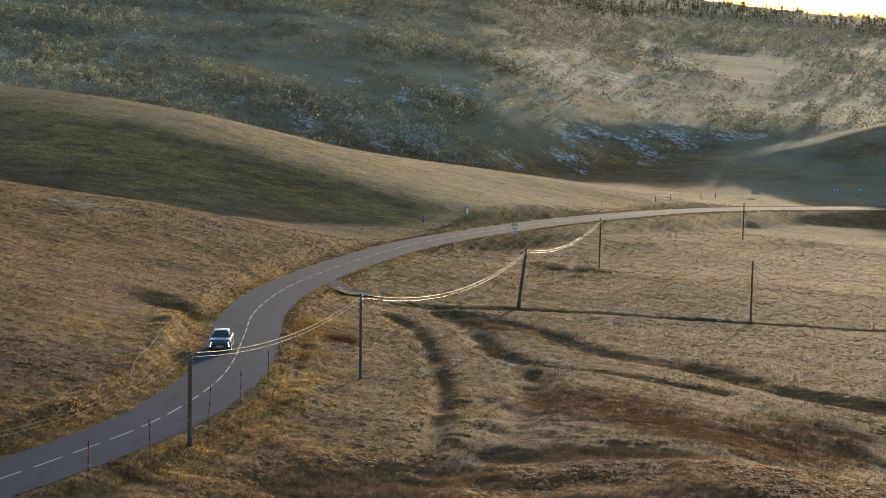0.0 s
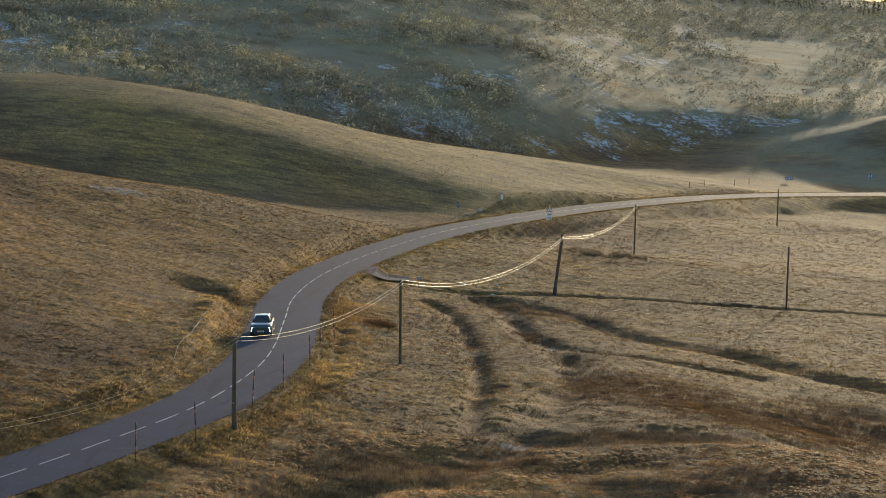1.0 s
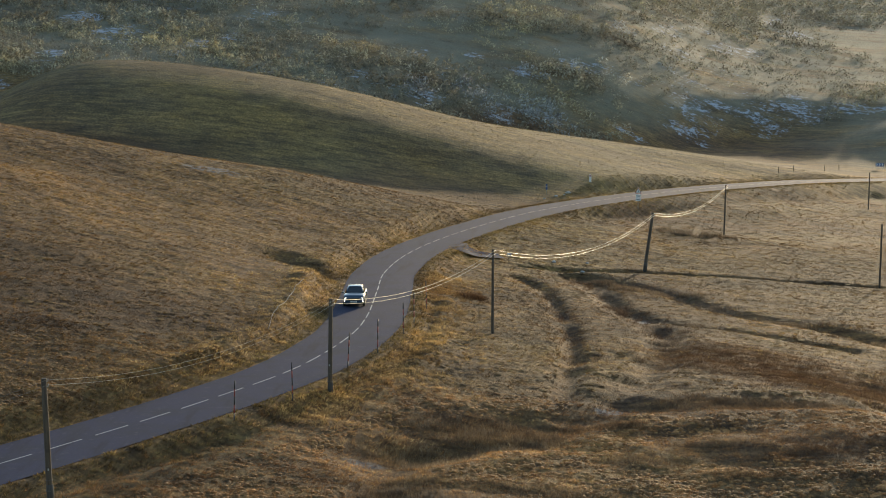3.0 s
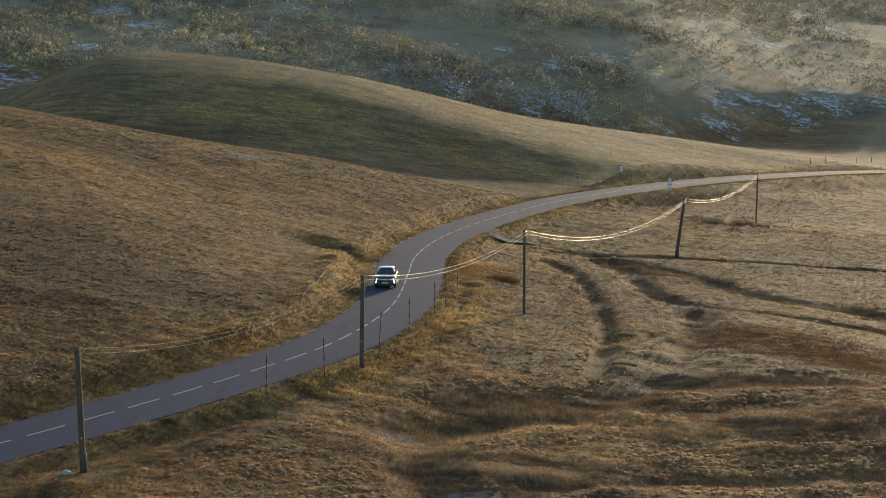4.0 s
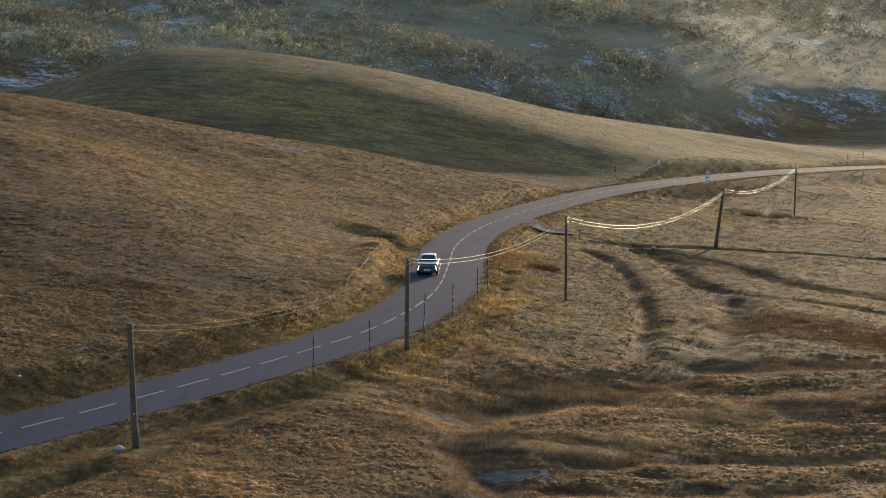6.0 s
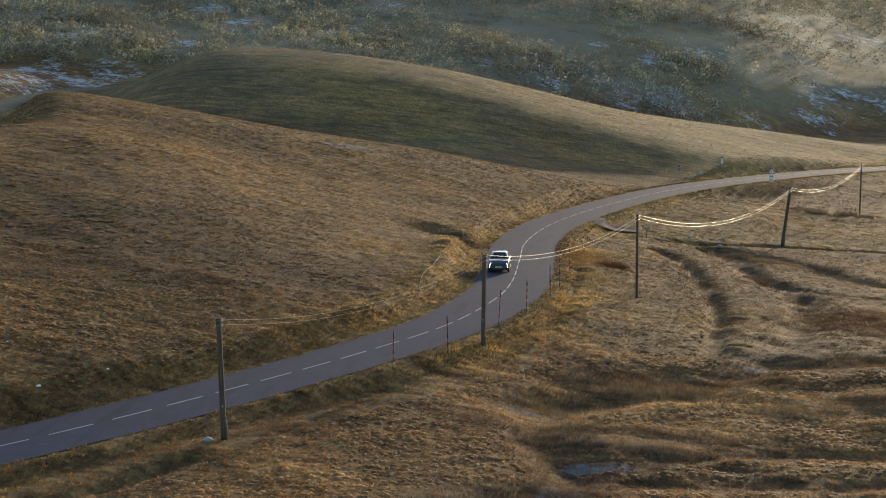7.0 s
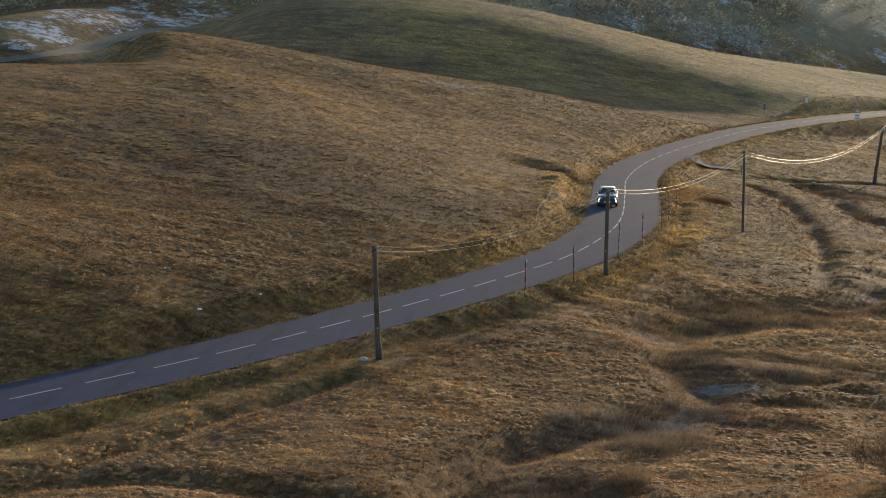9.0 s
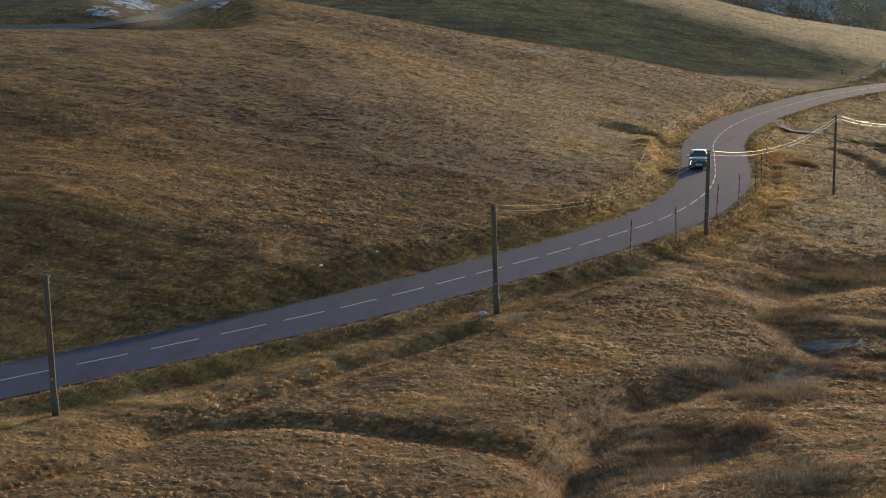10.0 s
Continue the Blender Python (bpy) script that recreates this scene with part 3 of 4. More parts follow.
def along(line):
    return np.r_[0, np.cumsum(np.linalg.norm(np.diff(line[:, :2], axis=0), axis=1))]


def build_road():
    half = half_road(ROAD[:, 1]) + 0.06 * hash_noise(along(ROAD) / 3.0, along(ROAD) * 0, 7)
    v, f = ribbon(ROAD, half, 0.0)
    road = arr_mesh("road", v, f, M_ASPHALT, True)
    tagged(road, "narrow winding two-lane road of worn grey asphalt", "road", kind="structure")
    s = along(ROAD)
    at = 0.35
    while at + 3.0 < s[-1] - 60:
        long = np.interp(at, [57, 73], [3.0, 2.75])
        ss = np.linspace(at, at + long, 5)
        seg = np.column_stack([np.interp(ss, s, ROAD[:, k]) for k in range(3)])
        v, f = ribbon(seg, 0.048, 0.056, 1)
        dash = arr_mesh("lane_dash", v, f, M_PAINT)
        dash.parent = road
        at += np.interp(at, [56, 58, 66, 71], [4.37, 4.15, 4.13, 3.83])


build_ground()
build_road()


# ---- things along the road ----
def gz(x, y):
    return float(ground_z(x, y)[0])


def road_frame(y, off=0.0):
    """A pose on the road at a given y: x ahead along the road towards the near end, off metres to the far side of the middle."""
    k = int(np.argmin(np.abs(ROAD[:, 1] - y)))
    t = Vector(ROAD[k - 1] - ROAD[k + 1]).normalized()
    left = Vector((-t.y, t.x, 0)).normalized()
    up = t.cross(left).normalized()
    p = Vector(ROAD[k]) - left * off + Vector((0, 0, 0.05))
    return Matrix.Translation(p) @ Matrix((t, left, up)).transposed().to_4x4()


def utility_pole(x, y, height, lean, label, stub=False, arms=True, r0=0.15):
    z = gz(x, y)
    pole = thing("utility_pole", label, "pole", "utility poles", pose(x, y, z))
    lx, ly = lean
    at = lambda h: Vector((lx * h / height, ly * h / height, h))
    bm = bmesh.new()
    hs = [-0.5, 0.0, 0.6, height * 0.35, height * 0.7, height - 0.04, height]
    tube(bm, [at(h) for h in hs], [r0 * 1.08, r0 * 1.06, r0, r0 * 0.96, r0 * 0.91, r0 * 0.87, r0 * 0.74], 12)
    part("shaft", bm, M_WOOD, pole)
    if stub:
        bm = bmesh.new()
        tube(bm, [at(-0.4) + Vector((0.03, 0, 0)), at(0.55) + Vector((0.03, 0, 0)), at(0.95) + Vector((0.02, 0, 0))], [r0 * 1.22, r0 * 1.18, r0 * 1.1], 12)
        part("tarred_foot", bm, M_TAR, pole, "tarred black foot of the pole")
        bm = bmesh.new()
        box(bm, 0.0, -r0 * 1.02, 1.75, 0.07, 0.02, 0.11, 0.004)
        part("number_plate", bm, M_CONCRETE, pole, "small grey number tag")
    for h in (0.62, 1.15) if stub else (1.2,):
        bm = bmesh.new()
        tube(bm, [at(h), at(h + 0.05)], r0 * (1.24 if stub and h < 1 else 1.08), 14)
        part("band", bm, M_IRON, pole, "dull iron band")
    if arms:
        for h in (height - 0.16, height - 0.42):
            bm = bmesh.new()
            tube(bm, [at(h), at(h) + Vector((0.16, -0.04, 0.0)), at(h) + Vector((0.22, -0.05, 0.06))], 0.016, 6)
            br = part("bracket", bm, M_METAL, pole)
            bm = bmesh.new()
            q = at(h) + Vector((0.22, -0.05, 0.06))
            tube(bm, [q, q + Vector((0, 0, 0.03)), q + Vector((0, 0, 0.06)), q + Vector((0, 0, 0.10))], [0.025, 0.034, 0.022, 0.02], 8)
            part("insulator", bm, M_PORCELAIN, br, "pale porcelain insulator")
    return [Vector((x, y, z)) + at(h) + Vector((0.22, -0.05, 0.11)) for h in (height - 0.16, height - 0.42)]


def wire(a, b, sag, label):
    n = 60
    pts = [a.lerp(b, k / n) - Vector((0, 0, sag * 4 * (k / n) * (1 - k / n))) for k in range(n + 1)]
    bm = bmesh.new()
    # weaker glint put into the shape and colour: thinner tubes, dullest span grey
    tube(bm, pts, 0.0092 if "shining" in label else 0.0046, 8)
    ob = part("overhead_wire", bm, M_DIM_WIRE if "dull" in label else M_WIRE)
    tagged(ob, label, "wire", "overhead wires")


def build_line():
    old = "weathered wooden telephone pole beside the road"
    H = utility_pole(-42.8, 55.3, 6.55, (-0.12, 0), "weathered wooden pole on the grass verge", True)
    B = utility_pole(-26.4, 78.8, 6.32, (-0.15, 0), "weathered wooden pole with tarred foot on the verge", True, r0=0.16)
    A = utility_pole(-15.9, 104.8, 6.05, (0.1, 0), old, True)
    C = utility_pole(-6.5, 132.9, 6.8, (0.0, 0.05), "slim wooden pole standing in cropped dry grass", r0=0.118)
    D = utility_pole(8.35, 186.0, 6.5, (0.85, 0.5), "thick leaning wooden pole beside the farm track", True, r0=0.19)
    E = utility_pole(21.2, 228.7, 6.78, (0.1, 0), "slim wooden pole in rough grass below the road", r0=0.11)
    utility_pole(35.2, 191.6, 7.22, (0.05, 0), "lone wooden pole beside the farm track", arms=False, r0=0.115)
    utility_pole(52.1, 293.4, 6.4, (0.05, 0), "far wooden pole in the hazy valley meadow", arms=False, r0=0.11)
    dim, dull, lit = "thin dull sagging wire above the verge", "thin sagging wire between two poles", "thin sagging wire shining in low sun"
    for p, q, s, lab in ((H, B, 1.1, dim), (B, A, 1.2, dull), (A, C, 1.1, lit), (C, D, 2.0, lit), (D, E, 1.4, lit)):
        for a, b in zip(p, q):
            wire(a, b, s, lab)


def snow_pole():
    pole = thing("snow_pole", "slim snow marker pole banded black and faded red", "marker pole", "snow poles along the road")
    z = -0.3
    for h, m in ((0.75, M_BLACK), (0.5, M_RED), (0.5, M_BLACK), (0.45, M_RED), (0.5, M_BLACK)):
        bm = bmesh.new()
        tube(bm, [(0, 0, z), (0, 0, z + h)], 0.042 if m is M_BLACK else 0.041, 8)
        part("band", bm, m, pole, "faded red band" if m is M_RED else "black band")
        z += h
    bm = bmesh.new()
    tube(bm, [(0, 0, z), (0, 0, z + 0.02)], [0.042, 0.02], 8)
    part("cap", bm, M_BLACK, pole)
    return pole


def build_snow_poles():
    first = snow_pole()
    spots = [(-20.35, 95.5, 1.5), (-17.75, 101.2, -1), (-15.45, 110.5, 3), (-14.0, 116.0, 1), (-12.9, 124.0, -2), (-12.55, 129.5, 1), (-12.2, 137.8, 2)]
    for k, (x, y, tilt) in enumerate(spots):
        m = pose(x, y, gz(x, y), 0.6 * tilt, tilt, 30 * k)
        if k == 0:
            first.matrix_basis = m
        else:
            copy_thing(first, m)


def sign_post(parent, h):
    bm = bmesh.new()
    tube(bm, [(0, 0, -0.3), (0, 0, h)], 0.032, 8)
    part("post", bm, M_METAL, parent, "galvanised steel post")


def flat_plate(name, pts, y, thick, mat, parent, label=""):
    """A plate of outline pts (x, z), facing -y."""
    bm = bmesh.new()
    f = bm.faces.new([bm.verts.new((px, y, pz)) for px, pz in pts])
    g = bmesh.ops.extrude_face_region(bm, geom=[f])
    bmesh.ops.translate(bm, vec=(0, thick, 0), verts=[v for v in g["geom"] if isinstance(v, bmesh.types.BMVert)])
    bmesh.ops.recalc_face_normals(bm, faces=bm.faces)
    return part(name, bm, mat, parent, label)


def tri(s, z):
    return [(-s / 2, z), (s / 2, z), (0, z + 0.866 * s)]


def rect(w, h, z, x=0.0):
    return [(x - w / 2, z), (x + w / 2, z), (x + w / 2, z + h), (x - w / 2, z + h)]


def build_signs():
    x, y = 10.2, 242.5
    s = thing("warning_sign", "triangular red-bordered warning sign with plates on steel post", "road sign", at=pose(x, y, gz(x, y), 0, 0, -8))
    sign_post(s, 3.1)
    flat_plate("triangle", tri(1.0, 2.2), -0.05, 0.02, M_RED, s, "red triangle border")
    flat_plate("face", tri(0.72, 2.29), -0.062, 0.01, M_WHITE, s, "white triangle face")
    flat_plate("symbol", rect(0.09, 0.28, 2.36), -0.068, 0.006, M_BLACK, s, "black symbol")
    for z in (1.62, 1.12):
        flat_plate("plate", rect(0.72, 0.42, z), -0.05, 0.02, M_WHITE, s, "white rectangular plate")
        flat_plate("lettering", rect(0.5, 0.09, z + 0.16), -0.058, 0.007, M_BLACK, s, "dark bar of writing")
    x, y = -3.0, 247.5
    s = thing("direction_sign", "small blue sign on a post across the road", "road sign", at=pose(x, y, gz(x, y), 0, 0, -5))
    sign_post(s, 1.5)
    flat_plate("panel", rect(0.26, 0.85, 0.75), -0.05, 0.02, M_BLUE, s, "blue panel")
    flat_plate("border", rect(0.2, 0.06, 1.25), -0.058, 0.006, M_WHITE, s, "white stripe")
    x, y = 3.6, 259.2
    s = thing("roadside_post", "short white roadside marker post in the grass", "marker post", at=pose(x, y, gz(x, y)))
    bm = bmesh.new()
    box(bm, 0, 0, 0.45, 0.34, 0.14, 1.4, 0.03)
    part("body", bm, M_WHITE, s)
    bm = bmesh.new()
    box(bm, 0, -0.075, 0.95, 0.30, 0.012, 0.16, 0.003)
    part("reflector", bm, M_TAIL, s, "dull red reflector")
    for (x, y), n in (((72.6, 394.0), 3), ((94.6, 407.7), 2), ((100.5, 409.0), 2)):
        s = thing("chevron_board", "blue bend board with white arrows on two posts", "road sign", "chevron boards", pose(x, y, gz(x, y), 0, 0, -12))
        w = 0.62 * n
        for px in (-w / 3, w / 3):
            bm = bmesh.new()
            tube(bm, [(px, 0.03, -0.3), (px, 0.03, 1.5)], 0.03, 8)
            part("post", bm, M_METAL, s)
        flat_plate("board", rect(w, 0.8, 0.75), -0.02, 0.03, M_BLUE, s, "blue board")
        for k in range(n):
            cx = -w / 2 + 0.62 * (k + 0.5) - 0.12
            flat_plate("arrow", [(cx - 0.14, 0.82), (cx + 0.1, 0.82), (cx + 0.32, 1.15), (cx + 0.1, 1.48), (cx - 0.14, 1.48), (cx + 0.08, 1.15)], -0.028, 0.007, M_WHITE, s, "white chevron arrow")
    x, y = -6.5, 178.0
    s = thing("mailbox", "small white and blue box on a thin post", "mailbox", at=pose(x, y, gz(x, y), 0, 0, 20))
    bm = bmesh.new()
    tube(bm, [(0, 0, -0.3), (0, 0, 0.85)], 0.03, 8)
    part("post", bm, M_TAR, s, "dark post")
    bm = bmesh.new()
    box(bm, 0, 0, 1.0, 0.42, 0.3, 0.32, 0.05)
    bx = part("box", bm, M_BAG, s, "pale box")
    bm = bmesh.new()
    box(bm, 0.215, 0, 1.02, 0.02, 0.26, 0.26, 0.006)
    part("door", bm, M_BLUE, bx, "dark blue front")


def build_posts():
    first = None
    for k, (x, y) in enumerate([(41.3, 330), (45.2, 337), (54.6, 359), (60.9, 379)]):
        m = pose(x, y, gz(x, y), random.uniform(-3, 3), random.uniform(-4, 4), 0)
        if first is None:
            first = thing("fence_post", "grey weathered wooden fence post beside the road", "fence post", "roadside fence posts", m)
            bm = bmesh.new()
            tube(bm, [(0, 0, -0.4), (0, 0, 1.1), (0, 0, 1.18)], [0.06, 0.055, 0.035], 8)
            part("shaft", bm, M_WOOD, first)
            bm = bmesh.new()
            tube(bm, [(0, 0, 0.9), (0, 0, 0.93)], 0.062, 8)
            part("staple_band", bm, M_METAL, first)
        else:
            copy_thing(first, m)


def rock(name, x, y, r, squash, label, cat, mat, group="", seed=0):
    bm = bmesh.new()
    bmesh.ops.create_icosphere(bm, subdivisions=2, radius=r)
    for v in bm.verts:
        k = 1 + 0.28 * noise.noise(v.co / r * 1.4 + Vector((seed * 7.1, 0, 0)))
        v.co = Vector((v.co.x * k * 1.25, v.co.y * k, v.co.z * k * squash))
    ob = part(name, bm, mat)
    ob.matrix_basis = pose(x, y, gz(x, y) + r * squash * 0.45, 0, 0, 40 * seed)
    return tagged(ob, label, cat, group)


def build_oddments():
    for k, (x, y, r) in enumerate([(-1.6, 247.3, 0.26), (0.2, 250.4, 0.36), (-3.3, 244.6, 0.22), (-0.4, 248.6, 0.2)]):
        rock("boulder", x, y, r, 0.5, "pale limestone boulder beside the road", "rock", M_STONE, "roadside boulders", k)
    rock("litter", -37.9, 82.9, 0.13, 0.5, "crumpled white paper lying in dry grass", "litter", M_PAPER, "litter", 11)
    rock("litter", -35.5, 87.4, 0.09, 0.5, "scrap of white paper lying in dry grass", "litter", M_PAPER, "litter", 12)
    rock("litter", -41.7, 88.0, 0.06, 0.5, "scrap of white paper lying in dry grass", "litter", M_PAPER, "litter", 14)
    rock("litter", -43.5, 90.5, 0.06, 0.5, "scrap of white paper lying in dry grass", "litter", M_PAPER, "litter", 15)
    rock("plastic_bag", -27.1, 78.2, 0.2, 0.8, "pale blue plastic bag beside the pole", "bag", M_BAG, "", 13)
    # a thin pale strand laid along the bank
    line = spline([(-22.5, 120), (-22.8, 124.5), (-22.75, 128), (-22.7, 132), (-22.95, 136), (-22.9, 140)], 8)
    bm = bmesh.new()
    tube(bm, [(x, y, gz(x, y) + 0.08) for x, y in line], 0.022, 6)
    tagged(part("pale_strand", bm, M_CONCRETE), "thin pale strand lying along the grassy bank", "cable")
    # the field entrance
    line = spline([(-14.6, 182.4), (-12.4, 180.8), (-10.2, 180.6), (-7.4, 181.6)], 8)
    line = np.column_stack([line, ground_z(line[:, 0], line[:, 1], False)])
    v, f = ribbon(line, np.linspace(3.4, 1.3, len(line)), 0.03, 6)
    v[:, 2] = np.maximum(v[:, 2], ground_z(v[:, 0], v[:, 1]) + 0.03)
    tagged(arr_mesh("driveway", v, f, M_ASPHALT, True), "short worn asphalt field entrance", "driveway", kind="structure")
    line = spline([(-170, 240), (-140, 246), (-125, 250), (-119.8, 255.5), (-118.8, 264.4), (-118.4, 276), (-117.2, 285), (-115.5, 294), (-112, 300.5), (-106, 303), (-96, 310)], 14)
    line = np.column_stack([line, ground_z(line[:, 0], line[:, 1], False)])
    v, f = ribbon(line, 1.15 + 0.25 * hash_noise(along(line) / 4, along(line) * 0, 3), 0.0, 6)
    v[:, 2] = ground_z(v[:, 0], v[:, 1]) + 0.06
    tagged(arr_mesh("dirt_track", v, f, M_GRAVEL, True), "pale gravel track along the valley behind the hill", "track", kind="structure")
    for k, (x, y, r) in enumerate([(-1.7, 183.5, 0.22), (2.0, 186.1, 0.17), (1.4, 179.9, 0.2)]):
        rock("stone", x, y, r, 0.6, "pale stone lying beside the culvert", "rock", M_STONE, "stones by the culvert", 20 + k)


def pool(x, y, rx, ry, turn, label):
    """A frozen puddle lying in the brook bed."""
    n = 40
    a = np.linspace(0, 2 * np.pi, n, endpoint=False)
    r = 1 + 0.28 * fbm(2.2 * np.cos(a) + x, 2.2 * np.sin(a) + y, 1.0, 3, 77)
    u, v = rx * r * np.cos(a), ry * r * np.sin(a)
    c, w = math.cos(radians(turn)), math.sin(radians(turn))
    px, py = x + u * c - v * w, y + u * w + v * c
    z = float(np.percentile(ground_z(px, py), 12))
    bm = bmesh.new()
    rim = [bm.verts.new((p, q, z)) for p, q in zip(px, py)]
    low = [bm.verts.new((p, q, z - 0.15)) for p, q in zip(px, py)]
    bm.faces.new(rim)
    for k in range(n):
        bm.faces.new((low[k], low[(k + 1) % n], rim[(k + 1) % n], rim[k]))
    ob = part("water", bm, M_ICE, None)
    tagged(ob, label, "ice", kind="structure")


# ---- the car ----
def loft(bm, rings, closed_ends=True):
    vs = [[bm.verts.new(p) for p in r] for r in rings]
    n = len(vs[0])
    for a, b in zip(vs[:-1], vs[1:]):
        for k in range(n):
            bm.faces.new((a[k], a[(k + 1) % n], b[(k + 1) % n], b[k])).smooth = True
    if closed_ends:
        bm.faces.new(vs[0][::-1])
        bm.faces.new(vs[-1])
    bmesh.ops.recalc_face_normals(bm, faces=bm.faces)


def build_car(m):
    car = thing("car", "dark blue compact crossover with lit daytime lamps on the road", "car", at=m)
    st = [
        (2.06, 0.66, 0.34, 0.76, 0.82), (2.02, 0.79, 0.26, 0.85, 0.91), (1.85, 0.85, 0.21, 0.94, 0.99), (1.5, 0.88, 0.19, 0.99, 1.04), (1.0, 0.895, 0.19, 1.02, 1.07),
        (0.6, 0.895, 0.19, 0.98, 1.06), (0.0, 0.895, 0.19, 1.00, 1.06), (-0.8, 0.895, 0.19, 1.02, 1.08), (-1.4, 0.89, 0.20, 1.05, 1.10), (-1.8, 0.86, 0.24, 1.05, 1.10), (-2.0, 0.79, 0.32, 0.98, 1.03), (-2.06, 0.68, 0.42, 0.86, 0.92),
    ]
    rings = []
    for x, w, zb, zs, zt in st:
        half = [(0.0, zb), (w * 0.8, zb), (w * 0.97, zb + 0.09), (w, zb + 0.28), (w * 0.975, (zb + zs) / 2 + 0.1), (w * 0.99, zs - 0.06), (w * 0.93, zs), (w * 0.55, zt - 0.01), (0.0, zt)]
        rings.append([(x, y, z) for y, z in half] + [(x, -y, z) for y, z in half[-2:0:-1]])
    bm = bmesh.new()
    loft(bm, rings)
    part("body", bm, M_CAR, car, "glossy dark blue body")
    # cabin glass and roof
    low = [(0.98, 0.66, 1.03), (0.70, 0.80, 1.02), (-0.2, 0.83, 1.03), (-1.2, 0.83, 1.06), (-1.72, 0.74, 1.09), (-1.86, 0.55, 1.08)]
    top = [(0.22, 0.52, 1.46), (0.10, 0.60, 1.47), (-0.35, 0.63, 1.49), (-1.0, 0.61, 1.47), (-1.38, 0.56, 1.42), (-1.46, 0.42, 1.41)]

    def side(k0, k1, sgn, name, inset=0.0, mat=M_GLASS):
        bm = bmesh.new()
        a0, a1, b0, b1 = Vector(low[k0]), Vector(low[k1]), Vector(top[k0]), Vector(top[k1])
        q = []
        for s, t in ((inset, 0.05), (1 - inset, 0.05), (1 - inset, 0.93), (inset, 0.93)):
            p = a0.lerp(a1, s).lerp(b0.lerp(b1, s), t)
            q.append(bm.verts.new((p.x, sgn * (p.y + 0.006), p.z)))
        bm.faces.new(q if sgn > 0 else q[::-1])
        return part(name, bm, mat, car)

    bm = bmesh.new()
    loft(bm, [[(x, y, z) for x, y, z in low] + [(x, -y, z) for x, y, z in low[::-1]], [(x, y, z) for x, y, z in top] + [(x, -y, z) for x, y, z in top[::-1]]])
    part("cabin", bm, M_CAR, car)
    for sgn in (1, -1):
        for k0, k1, nm in ((1, 2, "front_side_window"), (2, 3, "rear_side_window"), (3, 4, "quarter_window")):
            side(k0, k1, sgn, nm, 0.04)
    bm = bmesh.new()
    a = [Vector(low[0]) + Vector((0.012, 0, 0.012)), Vector(top[0]) + Vector((0.012, 0, 0.012))]
    f = [(a[0].x - 0.03, a[0].y, a[0].z + 0.02), (a[1].x + 0.02, a[1].y - 0.02, a[1].z - 0.02)]
    q = [bm.verts.new(p) for p in (f[0], f[1], (f[1][0], -f[1][1], f[1][2]), (f[0][0], -f[0][1], f[0][2]))]
    bm.faces.new(q)
    part("windscreen", bm, M_GLASS, car, "dark windscreen")
    bm = bmesh.new()
    q = [bm.verts.new(p) for p in ((-1.875, 0.52, 1.10), (-1.48, 0.40, 1.40), (-1.48, -0.40, 1.40), (-1.875, -0.52, 1.10))]
    bm.faces.new(q[::-1])
    part("rear_window", bm, M_GLASS, car)
    bm = bmesh.new()
    rr = []
    for x, w, z in ((0.26, 0.50, 1.465), (0.1, 0.58, 1.49), (-0.35, 0.61, 1.515), (-1.0, 0.60, 1.50), (-1.45, 0.53, 1.445), (-1.62, 0.48, 1.42)):
        rr.append([(x, w, z - 0.03), (x, w * 0.85, z + 0.012), (x, 0, z + 0.03), (x, -w * 0.85, z + 0.012), (x, -w, z - 0.03), (x, 0, z - 0.03)])
    loft(bm, rr)
    part("roof", bm, M_CAR, car)
    for sgn in (1, -1):
        bm = bmesh.new()
        box(bm, -0.05, sgn * 0.885, 0.27, 2.2, 0.05, 0.17, 0.02)
        part("sill", bm, M_TRIM, car, "black plastic sill")
        bm = bmesh.new()
        box(bm, 0.78, sgn * 0.98, 1.06, 0.15, 0.2, 0.13, 0.04)
        part("mirror", bm, M_CAR, car)
        for x in (0.12, -0.85):
            bm = bmesh.new()
            box(bm, x, sgn * 0.892, 0.92, 0.2, 0.02, 0.03, 0.008)
            part("door_handle", bm, M_CHROME, car, "chrome handle")
        # lamps
        bm = bmesh.new()
        box(bm, 1.95, sgn * 0.66, 0.80, 0.16, 0.30, 0.09, 0.03, None)
        hl = part("headlight", bm, M_LENS, car)
        bm = bmesh.new()
        box(bm, 0, 0, 0, 0.03, 0.045, 0.34, 0.01, Matrix.Translation((2.035, sgn * 0.735, 0.60)) @ Matrix.Rotation(sgn * radians(14), 4, "X"))
        part("running_light", bm, M_DRL, hl, "lit white daytime running light")
        bm = bmesh.new()
        box(bm, 2.035, sgn * 0.66, 0.80, 0.03, 0.12, 0.022, 0.006)
        part("lamp", bm, M_DRL, hl, "lit white headlamp")
        bm = bmesh.new()
        box(bm, -2.02, sgn * 0.6, 0.86, 0.06, 0.30, 0.10, 0.02)
        part("tail_light", bm, M_TAIL, car, "red tail light")
    bm = bmesh.new()
    box(bm, 2.045, 0, 0.66, 0.05, 1.0, 0.26, 0.05)
    part("grille", bm, M_TRIM, car, "black grille")
    bm = bmesh.new()
    box(bm, 2.04, 0, 0.34, 0.06, 1.15, 0.16, 0.03)
    part("lower_grille", bm, M_TRIM, car, "black lower air intake")
    bm = bmesh.new()
    box(bm, 2.075, 0, 0.47, 0.02, 0.52, 0.11, 0.004)
    plate = part("licence_plate", bm, M_WHITE, car, "white plate")
    bm = bmesh.new()
    box(bm, 2.087, 0, 0.47, 0.006, 0.36, 0.045, 0.001)
    part("bar", bm, M_BLACK, plate, "dark bar of characters")
